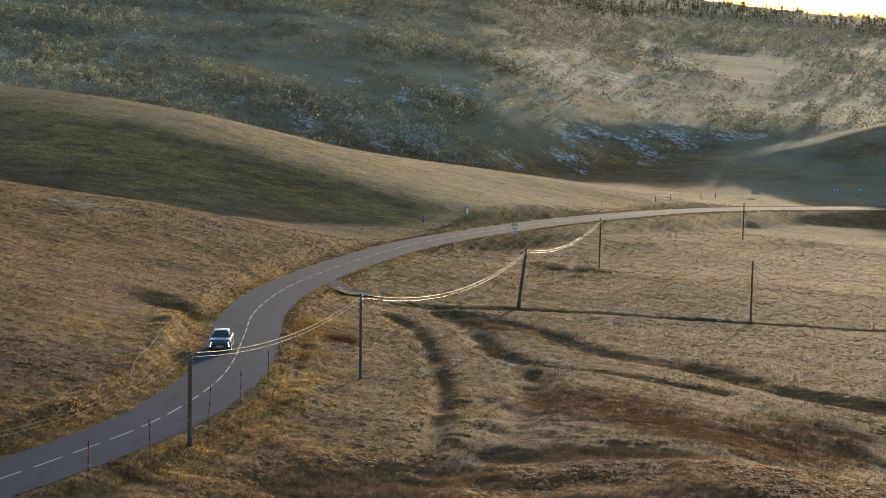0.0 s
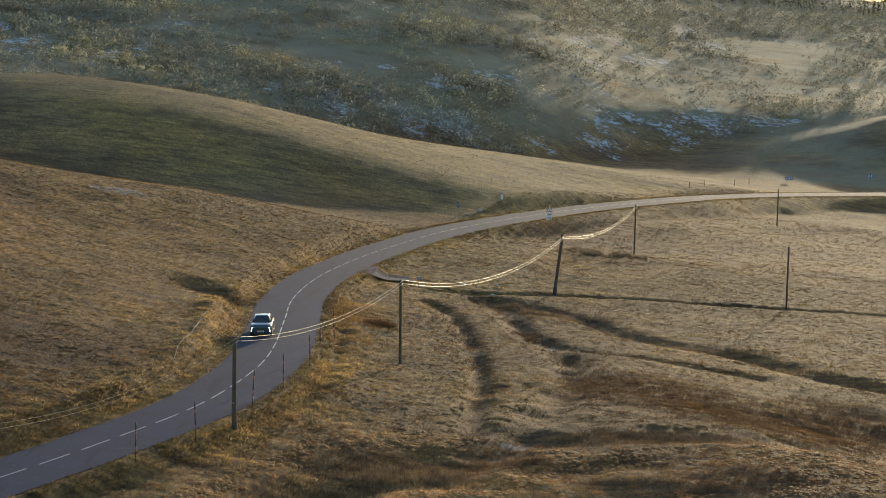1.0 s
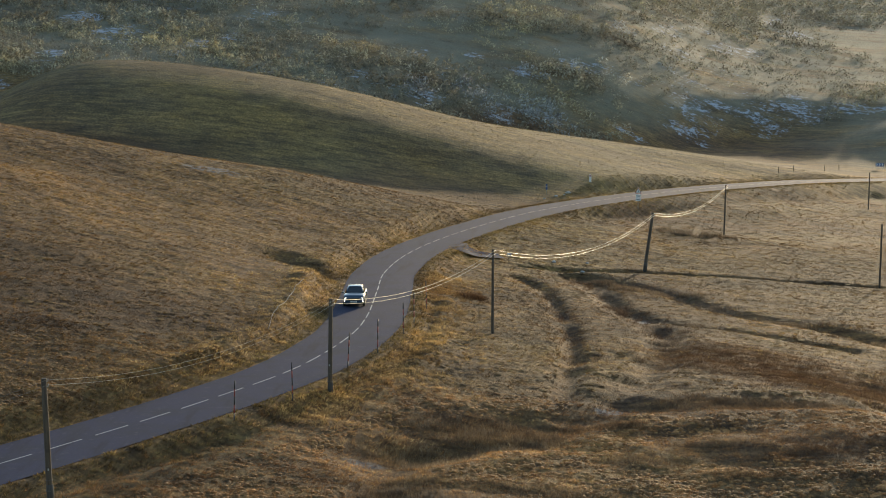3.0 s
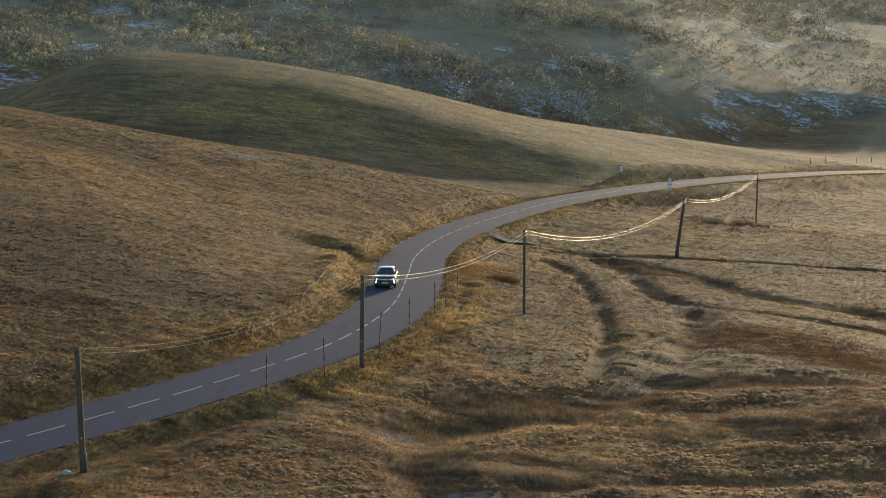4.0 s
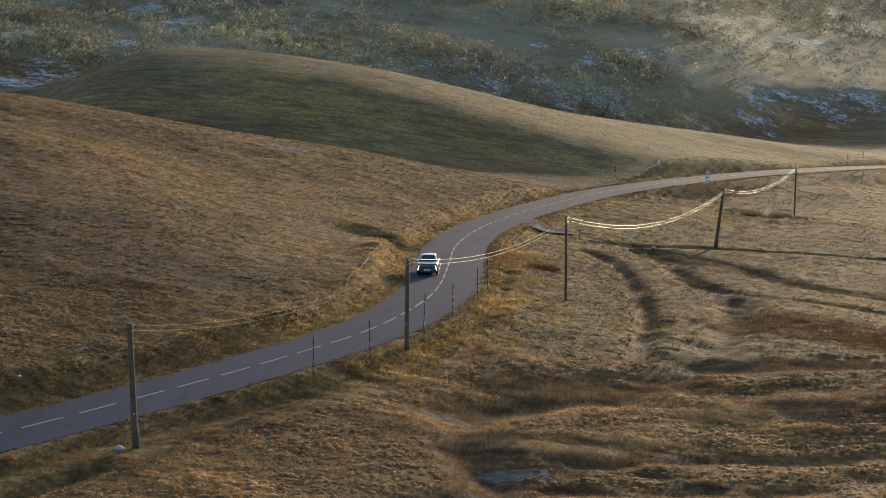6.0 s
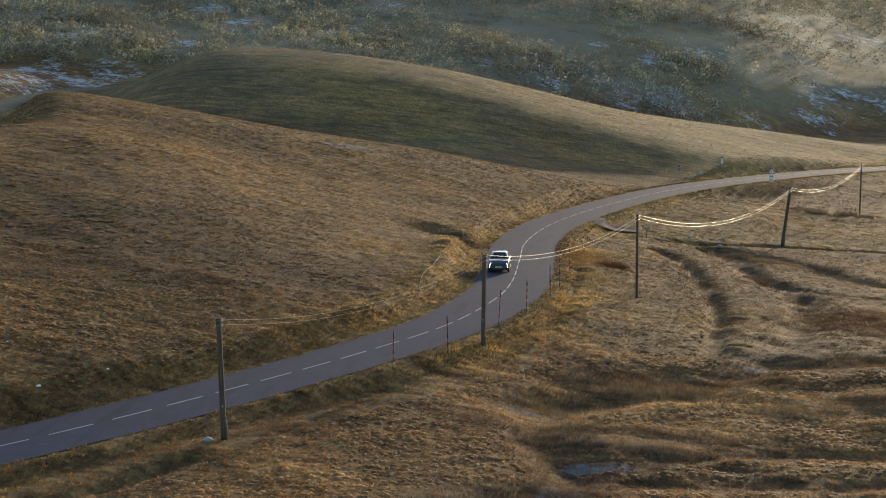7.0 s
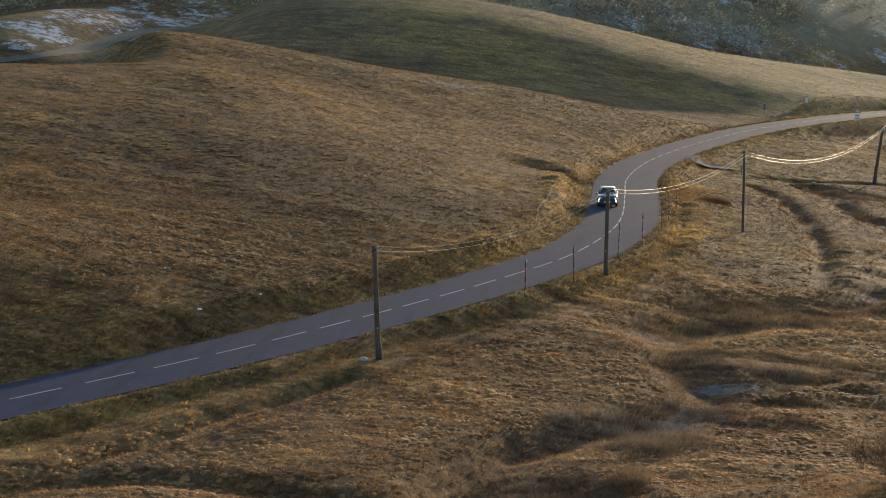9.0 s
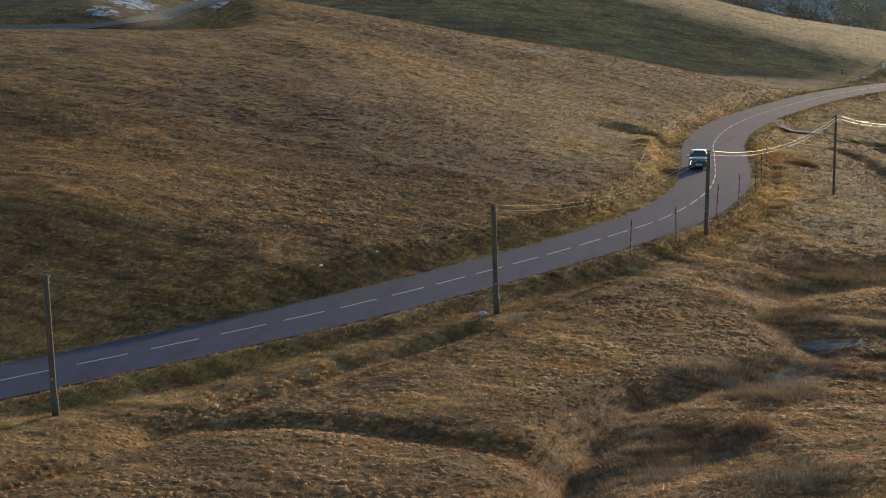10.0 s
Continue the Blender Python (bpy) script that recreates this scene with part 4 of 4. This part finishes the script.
    for x in (1.31, -1.25):
        for sgn in (1, -1):
            bm = bmesh.new()
            n = 20
            for k in range(n):
                a0, a1 = math.pi * (k / n) * 1.16 - 0.25, math.pi * ((k + 1) / n) * 1.16 - 0.25
                vs = [bm.verts.new((x + r * math.cos(t), sgn * yy, 0.33 + r * math.sin(t))) for r, t, yy in ((0.345, a0, 0.885), (0.415, a0, 0.905), (0.415, a1, 0.905), (0.345, a1, 0.885))]
                bm.faces.new(vs)
            part("wheel_arch", bm, M_TRIM, car, "black arch trim")
            bm = bmesh.new()
            prof = [(0.23, -0.09), (0.31, -0.105), (0.335, -0.07), (0.338, 0.07), (0.31, 0.105), (0.23, 0.09)]
            c = Matrix.Translation((x, sgn * 0.80, 0.335))
            seg = 22
            rg = [[bm.verts.new(c @ Vector((r * math.cos(t), y, r * math.sin(t)))) for r, y in prof] for t in [2 * math.pi * k / seg for k in range(seg)]]
            for k in range(seg):
                for j in range(len(prof)):
                    bm.faces.new((rg[k][j], rg[k][(j + 1) % len(prof)], rg[(k + 1) % seg][(j + 1) % len(prof)], rg[(k + 1) % seg][j])).smooth = True
            bmesh.ops.recalc_face_normals(bm, faces=bm.faces)
            tyre = part("wheel", bm, M_TYRE, car, "black tyre")
            bm = bmesh.new()
            for k in range(10):
                box(bm, 0, 0, 0.12, 0.05, 0.03, 0.22, 0.006, c @ Matrix.Translation((0, sgn * 0.085, 0)) @ Matrix.Rotation(2 * math.pi * k / 10, 4, "Y"))
            tube(bm, [c @ Vector((0, sgn * 0.07, 0)), c @ Vector((0, sgn * 0.11, 0))], [0.06, 0.05], 10)
            rim = [[c @ Vector((r * math.cos(t), y * sgn, r * math.sin(t))) for t in [2 * math.pi * k / 20 for k in range(20)]] for r, y in ((0.235, 0.02), (0.235, 0.10), (0.215, 0.10), (0.215, 0.02))]
            loft(bm, rim, False)
            part("rim", bm, M_RIM, tyre, "alloy rim")
            bm = bmesh.new()
            tube(bm, [c @ Vector((0, sgn * 0.0, 0)), c @ Vector((0, sgn * 0.03, 0))], 0.23, 16)
            part("brake_disc", bm, M_TRIM, tyre)


# ---- vegetation ----
def in_view(x, y):
    """A generous stretch of the plan: the wedge of ground ahead."""
    return (x > -12 - 0.56 * (y + 14)) & (x < 3 + 0.30 * y)


def scatter(x0, x1, y0, y1, per_m2, seed):
    rng = np.random.default_rng(seed)
    n = int((x1 - x0) * (y1 - y0) * per_m2)
    x, y = rng.uniform(x0, x1, n), rng.uniform(y0, y1, n)
    k = in_view(x, y)
    return x[k], y[k], rng


def blades(name, x, y, rng, count, height, width, spread, lean, material, label, z=None):
    """Clumps of single-triangle blades at x, y. height and spread are per clump."""
    n = len(x)
    z = ground_z(x, y) if z is None else z
    a = rng.uniform(0, 2 * np.pi, (n, count))
    rad = spread[:, None] * np.sqrt(rng.uniform(0, 1, (n, count)))
    bx, by = x[:, None] + rad * np.cos(a), y[:, None] + rad * np.sin(a)
    out = a + rng.normal(0, 0.9, a.shape)
    h = height[:, None] * rng.uniform(0.45, 1.0, a.shape)
    run = h * lean * rng.uniform(0.3, 1.6, a.shape) + 0.15 * rad
    tip = np.stack([bx + run * np.cos(out), by + run * np.sin(out), z[:, None] + h], -1)
    wdir = rng.uniform(0, np.pi, a.shape)
    w = width * rng.uniform(0.6, 1.4, a.shape)
    zb = z[:, None] - 0.05 + 0 * a
    p = np.stack([bx - w * np.cos(wdir), by - w * np.sin(wdir), zb], -1)
    q = np.stack([bx + w * np.cos(wdir), by + w * np.sin(wdir), zb], -1)
    v = np.stack([p, q, tip], 2).reshape(-1, 3)
    f = np.arange(len(v)).reshape(-1, 3)
    ob = arr_mesh(name, v, f, material)
    return tagged(ob, label, "grass", kind="stuff")


def tussocks(name, x, y, rng, rings, height, radius, material, label):
    """Low rounded tussocks, each an uneven dome of its own."""
    n, k = len(x), 6
    z = ground_z(x, y)
    turn = rng.uniform(0, np.pi, n)
    flat = rng.uniform(0.45, 1.0, n)
    a = 2 * np.pi * np.arange(k)[None] / k + rng.uniform(-0.25, 0.25, (n, k))
    pts = [np.stack([x, y, z + height], -1)[:, None]]
    for f, up in rings:
        r = radius[:, None] * f * rng.uniform(0.6, 1.45, (n, k))
        u, v = r * np.cos(a), r * np.sin(a) * flat[:, None]
        c, w = np.cos(turn)[:, None], np.sin(turn)[:, None]
        pts.append(np.stack([x[:, None] + u * c - v * w, y[:, None] + u * w + v * c, z[:, None] + up * height[:, None] * rng.uniform(0.8, 1.2, (n, k)) - (0.04 if up == 0 else 0)], -1))
    v = np.concatenate(pts, 1)
    m = v.shape[1]
    q = np.arange(k)
    tri = [np.stack([0 * q, 1 + q, 1 + (q + 1) % k], 1)]
    for g in range(len(rings) - 1):
        b, e = 1 + g * k, 1 + (g + 1) * k
        tri += [np.stack([b + q, e + q, e + (q + 1) % k], 1), np.stack([b + q, e + (q + 1) % k, b + (q + 1) % k], 1)]
    tri = np.concatenate(tri)
    faces = (np.arange(n)[:, None, None] * m + tri[None]).reshape(-1, 3)
    ob = arr_mesh(name, v.reshape(-1, 3), faces, material, True)
    return tagged(ob, label, "grass", kind="stuff")


def off_road(x, y, gap):
    return near_line(x, y, ROAD, 40)[0] > half_road(y) + gap


def clear_of_brook(x, y):
    ok = np.ones(len(x), bool)
    for g, w, _ in GULLIES[:9]:
        ok &= near_line(x, y, g, 8)[0] > 0.9 * w
    for cx, cy, rx, ry in RUSTY:
        ok &= ((x - cx) / rx) ** 2 + ((y - cy) / ry) ** 2 + 0.5 * fbm(x, y, 4, 2, 57) > 0.8
    return ok


# brushy clumps: x, y, half-widths, clumps, height
CLUMPS = [
    (-12.5, 72, 3.6, 2.2, 220, 0.42), (-10.9, 67.2, 1.3, 0.9, 90, 0.45), (-8.9, 70.2, 0.9, 0.7, 50, 0.45), (-11.6, 75.4, 1.2, 0.6, 70, 0.4), (3.5, 97.5, 3.5, 1.0, 260, 0.35), (9, 95, 4, 0.9, 240, 0.3), (-15, 57.5, 2.6, 5, 160, 0.25), (-11.4, 59.5, 0.8, 4.2, 420, 0.5), (-9.5, 96.5, 3.2, 3.2, 330, 0.5), (-5, 102.5, 5.2, 3.2, 520, 0.5), (-10, 87.3, 2.6, 1.6, 220, 0.5),
    (-4.5, 86.3, 4.2, 1.2, 240, 0.4), (-9, 90, 2.5, 0.9, 150, 0.4), (-2.5, 89.8, 5, 1.0, 300, 0.38), (1.5, 106, 4, 1.0, 300, 0.4), (-9, 150, 1.6, 1.8, 160, 0.7), (14, 131, 9.5, 9.5, 3400, 0.27),
    (21, 122, 9.5, 8, 3200, 0.27), (28, 129, 7, 9, 2200, 0.27), (12, 101, 9, 3.5, 800, 0.25), (12, 112.3, 8, 1.8, 700, 0.35), (-0.5, 56, 3.0, 1.6, 300, 0.4),
]

# thickets of dead stalks: x, y, half-widths, clumps, height
THICKETS = [
    (-12.8, 72, 3.6, 2.6, 620, 0.62), (-10.8, 68.6, 3.0, 2.6, 420, 0.5), (-9.6, 76.3, 2.8, 1.8, 300, 0.45), (-15.2, 57.5, 2.7, 5.4, 1500, 0.42), (-9.5, 96.5, 3.4, 3.0, 480, 0.8), (-5, 102.5, 5.4, 3.2, 760, 0.75), (-10, 87.5, 2.6, 1.5, 300, 0.8), (-5.5, 86, 3.6, 0.9, 220, 0.6),
    (7.4, 139, 1.4, 4, 220, 0.6), (17, 223, 6, 3.5, 420, 0.9), (9, 171, 5, 2.4, 520, 0.7), (3, 173.5, 3, 2.4, 300, 0.7), (13.5, 164, 3, 3, 260, 0.6), (4.6, 158, 1.4, 5, 220, 0.55), (20, 157.5, 7, 1.3, 260, 0.5), (27, 149, 5, 1.2, 180, 0.5), (-9.5, 51, 2.6, 2.0, 260, 0.6), (-19, 52, 1.5, 3, 160, 0.5),
]


def build_grass():
    # near meadow and slope
    for seed, mat, dome, left, label in ((1, M_STRAW, M_TUSSOCK, False, "short bleached dry grass in low tussocks"), (21, M_RUSSET, M_UMBER, True, "short russet-brown grass on the near slope")):
        x, y, rng = scatter(-75, 42, 42, 112, 9.0, seed)
        k = off_road(x, y, 0.15) & ((near_line(x, y, ROAD)[2] > 0) == left)
        x, y = x[k], y[k]
        h = 0.07 + 0.09 * rng.uniform(0, 1, len(x)) ** 2 + 0.06 * np.clip(fbm(x, y, 3.0, 2, 71), 0, 1)
        blades("dry_grass", x, y, rng, 12, h, 0.017, 0.07 + 0.12 * rng.uniform(0, 1, len(x)), 2.0, mat, label)
        x, y, rng = scatter(-75, 42, 42, 112, 4.6, seed + 40)
        k = off_road(x, y, 1.6 if left else 4.2) & ((near_line(x, y, ROAD)[2] > 0) == left) & clear_of_brook(x, y)
        x, y = x[k], y[k]
        big = np.clip(0.5 + 0.7 * fbm(x, y, 5.0, 2, 71), 0, 1)
        tussocks("tussocks", x, y, rng, ((0.6, 0.72), (1, 0)), (0.7 if left else 1.0) * (0.02 + 0.025 * rng.uniform(0, 1, len(x)) + 0.035 * big), 0.10 + 0.12 * rng.uniform(0, 1, len(x)) + 0.09 * big, dome, "low rounded tussocks of matted dry grass")
    for seed, mat, dome, left, label in ((2, M_MEADOW, M_HAY, False, "cropped bleached grass of the brook meadow"), (22, M_OCHRE, M_SIENNA, True, "ochre-brown grass on the upper near hill")):
        x, y, rng = scatter(-120, 70, 112, 225, 2.8, seed)
        k = off_road(x, y, 0.15) & ((near_line(x, y, ROAD)[2] > 0) == left)
        k &= clear_of_brook(x, y) | (rng.uniform(0, 1, len(x)) < 0.5)
        x, y = x[k], y[k]
        h = 0.06 + 0.08 * rng.uniform(0, 1, len(x)) ** 2 + 0.05 * np.clip(fbm(x, y, 4.0, 2, 71), 0, 1)
        blades("dry_grass", x, y, rng, 9, h, 0.032, 0.12 + 0.14 * rng.uniform(0, 1, len(x)), 2.2, mat, label)
        x, y, rng = scatter(-120, 70, 112, 225, 1.6, seed + 40)
        k = off_road(x, y, 2.5) & ((near_line(x, y, ROAD)[2] > 0) == left) & clear_of_brook(x, y)
        x, y = x[k], y[k]
        big = np.clip(0.5 + 0.7 * fbm(x, y, 6.0, 2, 71), 0, 1)
        tussocks("tussocks", x, y, rng, ((1, 0),), (0.75 if left else 0.9) * (0.025 + 0.03 * rng.uniform(0, 1, len(x)) + 0.03 * big), 0.22 + 0.2 * rng.uniform(0, 1, len(x)) + 0.15 * big, dome, "low matted tussocks further up the meadow")
    x, y, rng = scatter(-170, 110, 225, 345, 0.55, 3)
    k = off_road(x, y, 0.3)
    x, y = x[k], y[k]
    h = 0.05 + 0.05 * rng.uniform(0, 1, len(x)) ** 2
    blades("hill_grass", x, y, rng, 5, h, 0.055, 0.4 + 0.3 * rng.uniform(0, 1, len(x)), 3.0, M_HILL, "olive winter grass on the middle hill")
    # stubbly grass of the upper meadow
    x, y, rng = scatter(4, 88, 222, 306, 1.5, 33)
    k = off_road(x, y, 2.0) & (near_line(x, y, ROAD)[2] < 0)
    x, y = x[k], y[k]
    h = 0.07 + 0.10 * rng.uniform(0, 1, len(x)) ** 2 + 0.06 * np.clip(fbm(x, y, 5.0, 2, 71), 0, 1)
    blades("dry_grass", x, y, rng, 6, h, 0.05, 0.22 + 0.2 * rng.uniform(0, 1, len(x)), 1.8, M_MEADOW, "thin dry stubble grass of the upper meadow")
    # paler tussocks that stand out
    x, y, rng = scatter(-60, 60, 42, 210, 0.8, 6)
    k = off_road(x, y, 0.4) & (near_line(x, y, ROAD)[2] < 0) & (fbm(x, y, 7, 2, 65) + rng.uniform(-0.8, 0.6, len(x)) > -0.1)
    x, y = x[k], y[k]
    h = 0.10 + 0.12 * rng.uniform(0, 1, len(x)) ** 2
    blades("bleached_tufts", x, y, rng, 14, h, 0.022, 0.14 + 0.10 * rng.uniform(0, 1, len(x)), 1.4, M_PALE, "bleached pale tussocks among the dry grass")
    # golden grass on the rough banks of the bend
    rng = np.random.default_rng(14)
    n = 7000
    y = rng.uniform(98, 162, n)
    x = np.interp(y, ROAD[:, 1], ROAD[:, 0]) + np.where(rng.uniform(0, 1, n) < 0.7, 1, -1) * (half_road(y) + 0.3 + rng.gamma(2.4, 1.1, n))
    k = off_road(x, y, 0.2) & (fbm(x, y, 3, 2, 67) > -0.5)
    x, y = x[k], y[k]
    h = 0.09 + 0.16 * rng.uniform(0, 1, len(x)) ** 1.5
    blades("bank_grass", x, y, rng, 10, h, 0.022, 0.16 + 0.12 * rng.uniform(0, 1, len(x)), 1.0, M_PALE, "golden tousled grass on the banks of the bend")
    # taller verge along both edges of the road
    rng = np.random.default_rng(4)
    s = along(ROAD)
    n = 15000
    at = rng.uniform(20, s[-1] - 130, n)
    off = rng.choice([-1, 1], n) * (np.interp(at, s, half_road(ROAD[:, 1])) + 0.12 + rng.gamma(1.4, 0.9, n))
    t = np.gradient(ROAD[:, :2], axis=0)
    t /= np.linalg.norm(t, axis=1)[:, None]
    x = np.interp(at, s, ROAD[:, 0]) - np.interp(at, s, t[:, 1]) * off
    y = np.interp(at, s, ROAD[:, 1]) + np.interp(at, s, t[:, 0]) * off
    h = 0.09 + 0.17 * rng.uniform(0, 1, n) ** 1.6
    blades("verge_grass", x, y, rng, 8, h, 0.028, 0.16 + 0.1 * rng.uniform(0, 1, n), 1.0, M_VERGE, "rough green and straw verge grass along the asphalt")
    # rust-coloured growth in the brook and gullies
    xs, ys = [], []
    for g, w, _ in GULLIES[:6]:
        sg = along(g)
        m = int(sg[-1] * 9)
        q = rng.uniform(0, sg[-1], m)
        xs.append(np.interp(q, sg, g[:, 0]) + rng.normal(0, 1.5 * w + 0.5, m))
        ys.append(np.interp(q, sg, g[:, 1]) + rng.normal(0, 1.5 * w + 0.5, m))
    x, y = np.concatenate(xs), np.concatenate(ys)
    k = fbm(x, y, 7, 2, 81) > -0.1
    x, y = x[k], y[k]
    h = 0.2 + 0.4 * rng.uniform(0, 1, len(x)) ** 1.5
    xs, ys, hs = [x], [y], [h]
    for cx, cy, rx, ry, m, top in CLUMPS:
        a, r = rng.uniform(0, 2 * np.pi, m), np.sqrt(rng.uniform(0, 1, m)) * rng.uniform(0.7, 1.1, m)
        xs.append(cx + rx * r * np.cos(a))
        ys.append(cy + ry * r * np.sin(a) + rng.normal(0, 0.45, m))
        hs.append(top * (1.1 - 0.6 * r) * rng.uniform(0.6, 1.2, m))
    x, y, h = np.concatenate(xs), np.concatenate(ys), np.concatenate(hs)
    # taller grey dead stalks, in loose thickets
    bx, by, bh = [], [], []
    for cx, cy, rx, ry, m, top in THICKETS:
        a, r = rng.uniform(0, 2 * np.pi, m), np.sqrt(rng.uniform(0, 1, m)) * rng.uniform(0.6, 1.25, m)
        bx.append(cx + rx * r * np.cos(a))
        by.append(cy + ry * r * np.sin(a))
        bh.append(top * (1.0 - 0.3 * r).clip(0.2) * rng.uniform(0.25, 1.15, m) ** 1.3)
    bx, by, bh = np.concatenate(bx), np.concatenate(by), np.concatenate(bh)
    keep = fbm(bx, by, 1.3, 2, 83) > -0.15
    bx, by, bh = bx[keep], by[keep], bh[keep]
    blades("brook_brush", bx, by, rng, 16, bh, np.where(by > 125, 0.02, 0.008)[:, None], 0.20 + 0.2 * rng.uniform(0, 1, len(bx)), 0.5, M_STALK, "grey-brown dead stalks in loose thickets by the brook")
    for k, mat, label in ((y < 114, M_RUST, "rust-brown dead reeds and brush along the brook"), (y >= 114, M_SEDGE, "dark russet dead sedge in the boggy meadow")):
        blades("brook_reeds", x[k], y[k], rng, 12, h[k], 0.011, 0.22 + 0.15 * rng.uniform(0, 1, k.sum()), 0.55, mat, label)


def build_scrub():
    """Bare scrub and woods on the far slope, frosted in its shaded foot."""
    rng = np.random.default_rng(8)
    n = 30000
    y = rng.uniform(300, 760, n)
    x = rng.uniform(-0.56, 0.32, n) * y
    s = up_slope(x, y)
    groves = 0.75 * fbm(x, y, 34, 3, 91) + 0.0035 * np.clip(s, 0, 200)
    clearing = np.exp(-(((x - 60) / 42) ** 2) - ((y - 480) / 50) ** 2)
    k = (s > 3) & in_view(x, y) & (groves - 0.45 * clearing + rng.uniform(-0.4, 0.4, n) > -0.05)
    bare = np.zeros(n, bool)
    for cx, cy, rx, ry in SNOW_WEST + SNOW_EAST:
        bare |= ((x - cx) / rx) ** 2 + ((y - cy) / ry) ** 2 < 0.9
    k &= ~bare | (rng.uniform(0, 1, n) < 0.3)
    xe, ye, groves = x[k], y[k], groves[k]
    frosted = np.zeros(len(xe), bool)
    for cx, cy, rx, ry in SNOW_MID:
        frosted |= ((xe - cx) / rx) ** 2 + ((ye - cy) / ry) ** 2 < 1.5
    frosted &= rng.uniform(0, 1, len(xe)) < 0.75
    x, y = unfolded(xe, ye)
    z = ground_z(x, y)
    # each bush a loose dome of twig sprays, larger in the thick of a grove
    m = 26
    size = (0.7 + 1.0 * rng.uniform(0, 1, len(x)) ** 2 + 0.8 * np.clip(groves, 0, 0.8)) * (y / ye) ** 0.7
    for pick, name, mat, label in ((~frosted, "bare_scrub", M_TWIG, "grey-brown leafless scrub covering the far hillside"), (frosted, "frosted_scrub", M_RIME, "leafless bushes white with hoar frost on the slope")):
        r = size[pick][:, None]
        a, t = rng.uniform(0, 2 * np.pi, (len(r), m)), rng.uniform(0, 1, (len(r), m))
        w = 1.15 * r * np.sqrt(rng.uniform(0.02, 1, a.shape)) * np.sqrt(1.05 - t * t)
        c = np.stack([x[pick][:, None] + w * np.cos(a), y[pick][:, None] + w * np.sin(a), z[pick][:, None] + 1.15 * r * t], -1)
        e = rng.normal(0, 1, (len(r), m, 3, 3)) * (0.145 * r)[:, :, None, None]
        v = (c[:, :, None] + e).reshape(-1, 3)
        ob = arr_mesh(name, v, np.arange(len(v)).reshape(-1, 3), mat)
        tagged(ob, label, "scrub", kind="stuff")


def build_woods():
    """Pines and bare trees on the skyline."""
    rng = np.random.default_rng(9)
    n = 12000
    y = rng.uniform(480, 950, n)
    x = rng.uniform(-0.1, 0.34, n) * y
    s = up_slope(x, y)
    k = (s > 212 + 40 * fbm(x, y, 60, 2, 13)) & in_view(x, y)
    xe, ye = x[k], y[k]
    x, y = unfolded(xe, ye)
    z = ground_z(x, y)
    vs = []
    for px, py, pz, f in zip(x, y, z, y / ye):
        h = rng.uniform(2.4, 5.0) * f
        m = 22
        t = rng.uniform(0.15, 1.0, m)
        a = rng.uniform(0, 2 * np.pi, m)
        r = h * 0.24 * (1.12 - t) ** 0.8 * rng.uniform(0.4, 1.2, m)
        c = np.stack([px + r * np.cos(a), py + r * np.sin(a), pz + h * t], 1)
        e = rng.normal(0, 1, (m, 3, 3)) * (0.10 * h * (1.25 - 0.7 * t))[:, None, None] * np.array([0.7, 0.7, 0.4])
        vs.append((c[:, None] + e).reshape(-1, 3))
        tr = np.array([[px - 0.14, py, pz - 0.5], [px + 0.14, py, pz - 0.5], [px, py, pz + h * 0.9]])
        vs.append(tr)
    v = np.concatenate(vs)
    ob = arr_mesh("pine_wood", v, np.arange(len(v)).reshape(-1, 3), M_PINE)
    tagged(ob, "dark pine and scrub wood along the far ridge", "wood", kind="stuff")


def bush(x, y, height, label):
    rng = random.Random(5)
    ob = thing("bush", label, "bush", at=pose(x, y, gz(x, y) - 0.05))
    wood = bmesh.new()
    tips = []

    def grow(p, d, length, r, depth):
        pts, rr = [p], [r]
        for k in range(3):
            d = (d + Vector((rng.uniform(-0.28, 0.28), rng.uniform(-0.28, 0.28), rng.uniform(-0.08, 0.16)))).normalized()
            p = p + d * (length / 3)
            pts.append(p)
            rr.append(r * (1 - 0.22 * (k + 1)))
        tube(wood, pts, rr, 3 if depth else 5, False)
        tips.extend((q, d) for q in pts[1:])
        if depth < 3:
            for _ in range(4):
                nd = (d + Vector((rng.uniform(-0.9, 0.9), rng.uniform(-0.9, 0.9), rng.uniform(-0.3, 0.4)))).normalized()
                grow(pts[rng.choice((1, 2, 3))], nd, length * rng.uniform(0.55, 0.8), r * 0.5, depth + 1)

    for k in range(9):
        a = 2 * math.pi * k / 9
        grow(Vector((0.2 * math.cos(a), 0.2 * math.sin(a), 0)), Vector((0.9 * math.cos(a), 0.9 * math.sin(a), 1)).normalized(), height * 0.40, 0.026, 0)
    part("stem", wood, M_BUSH, ob)
    twigs = bmesh.new()
    for q, d in tips:
        for _ in range(3):
            t = (d + Vector((rng.uniform(-1, 1), rng.uniform(-1, 1), rng.uniform(-0.5, 0.9)))).normalized() * rng.uniform(0.25, 0.6)
            w = Vector((rng.uniform(-1, 1), rng.uniform(-1, 1), 0)).normalized() * 0.008
            twigs.faces.new([twigs.verts.new(q - w), twigs.verts.new(q + w), twigs.verts.new(q + t)])
    part("crown", twigs, M_BUSH, ob, "dense crown of bare thorny twigs")


build_line()
build_snow_poles()
build_signs()
build_posts()
build_oddments()
pool(-7.4, 81.9, 1.5, 0.8, -15, "frozen bluish pool in the brook bed")
build_car(road_frame(138.3, 1.45))
bush(-0.4, 56.3, 3.1, "leafless dark thorn bush in the meadow")
build_grass()
build_scrub()
build_woods()
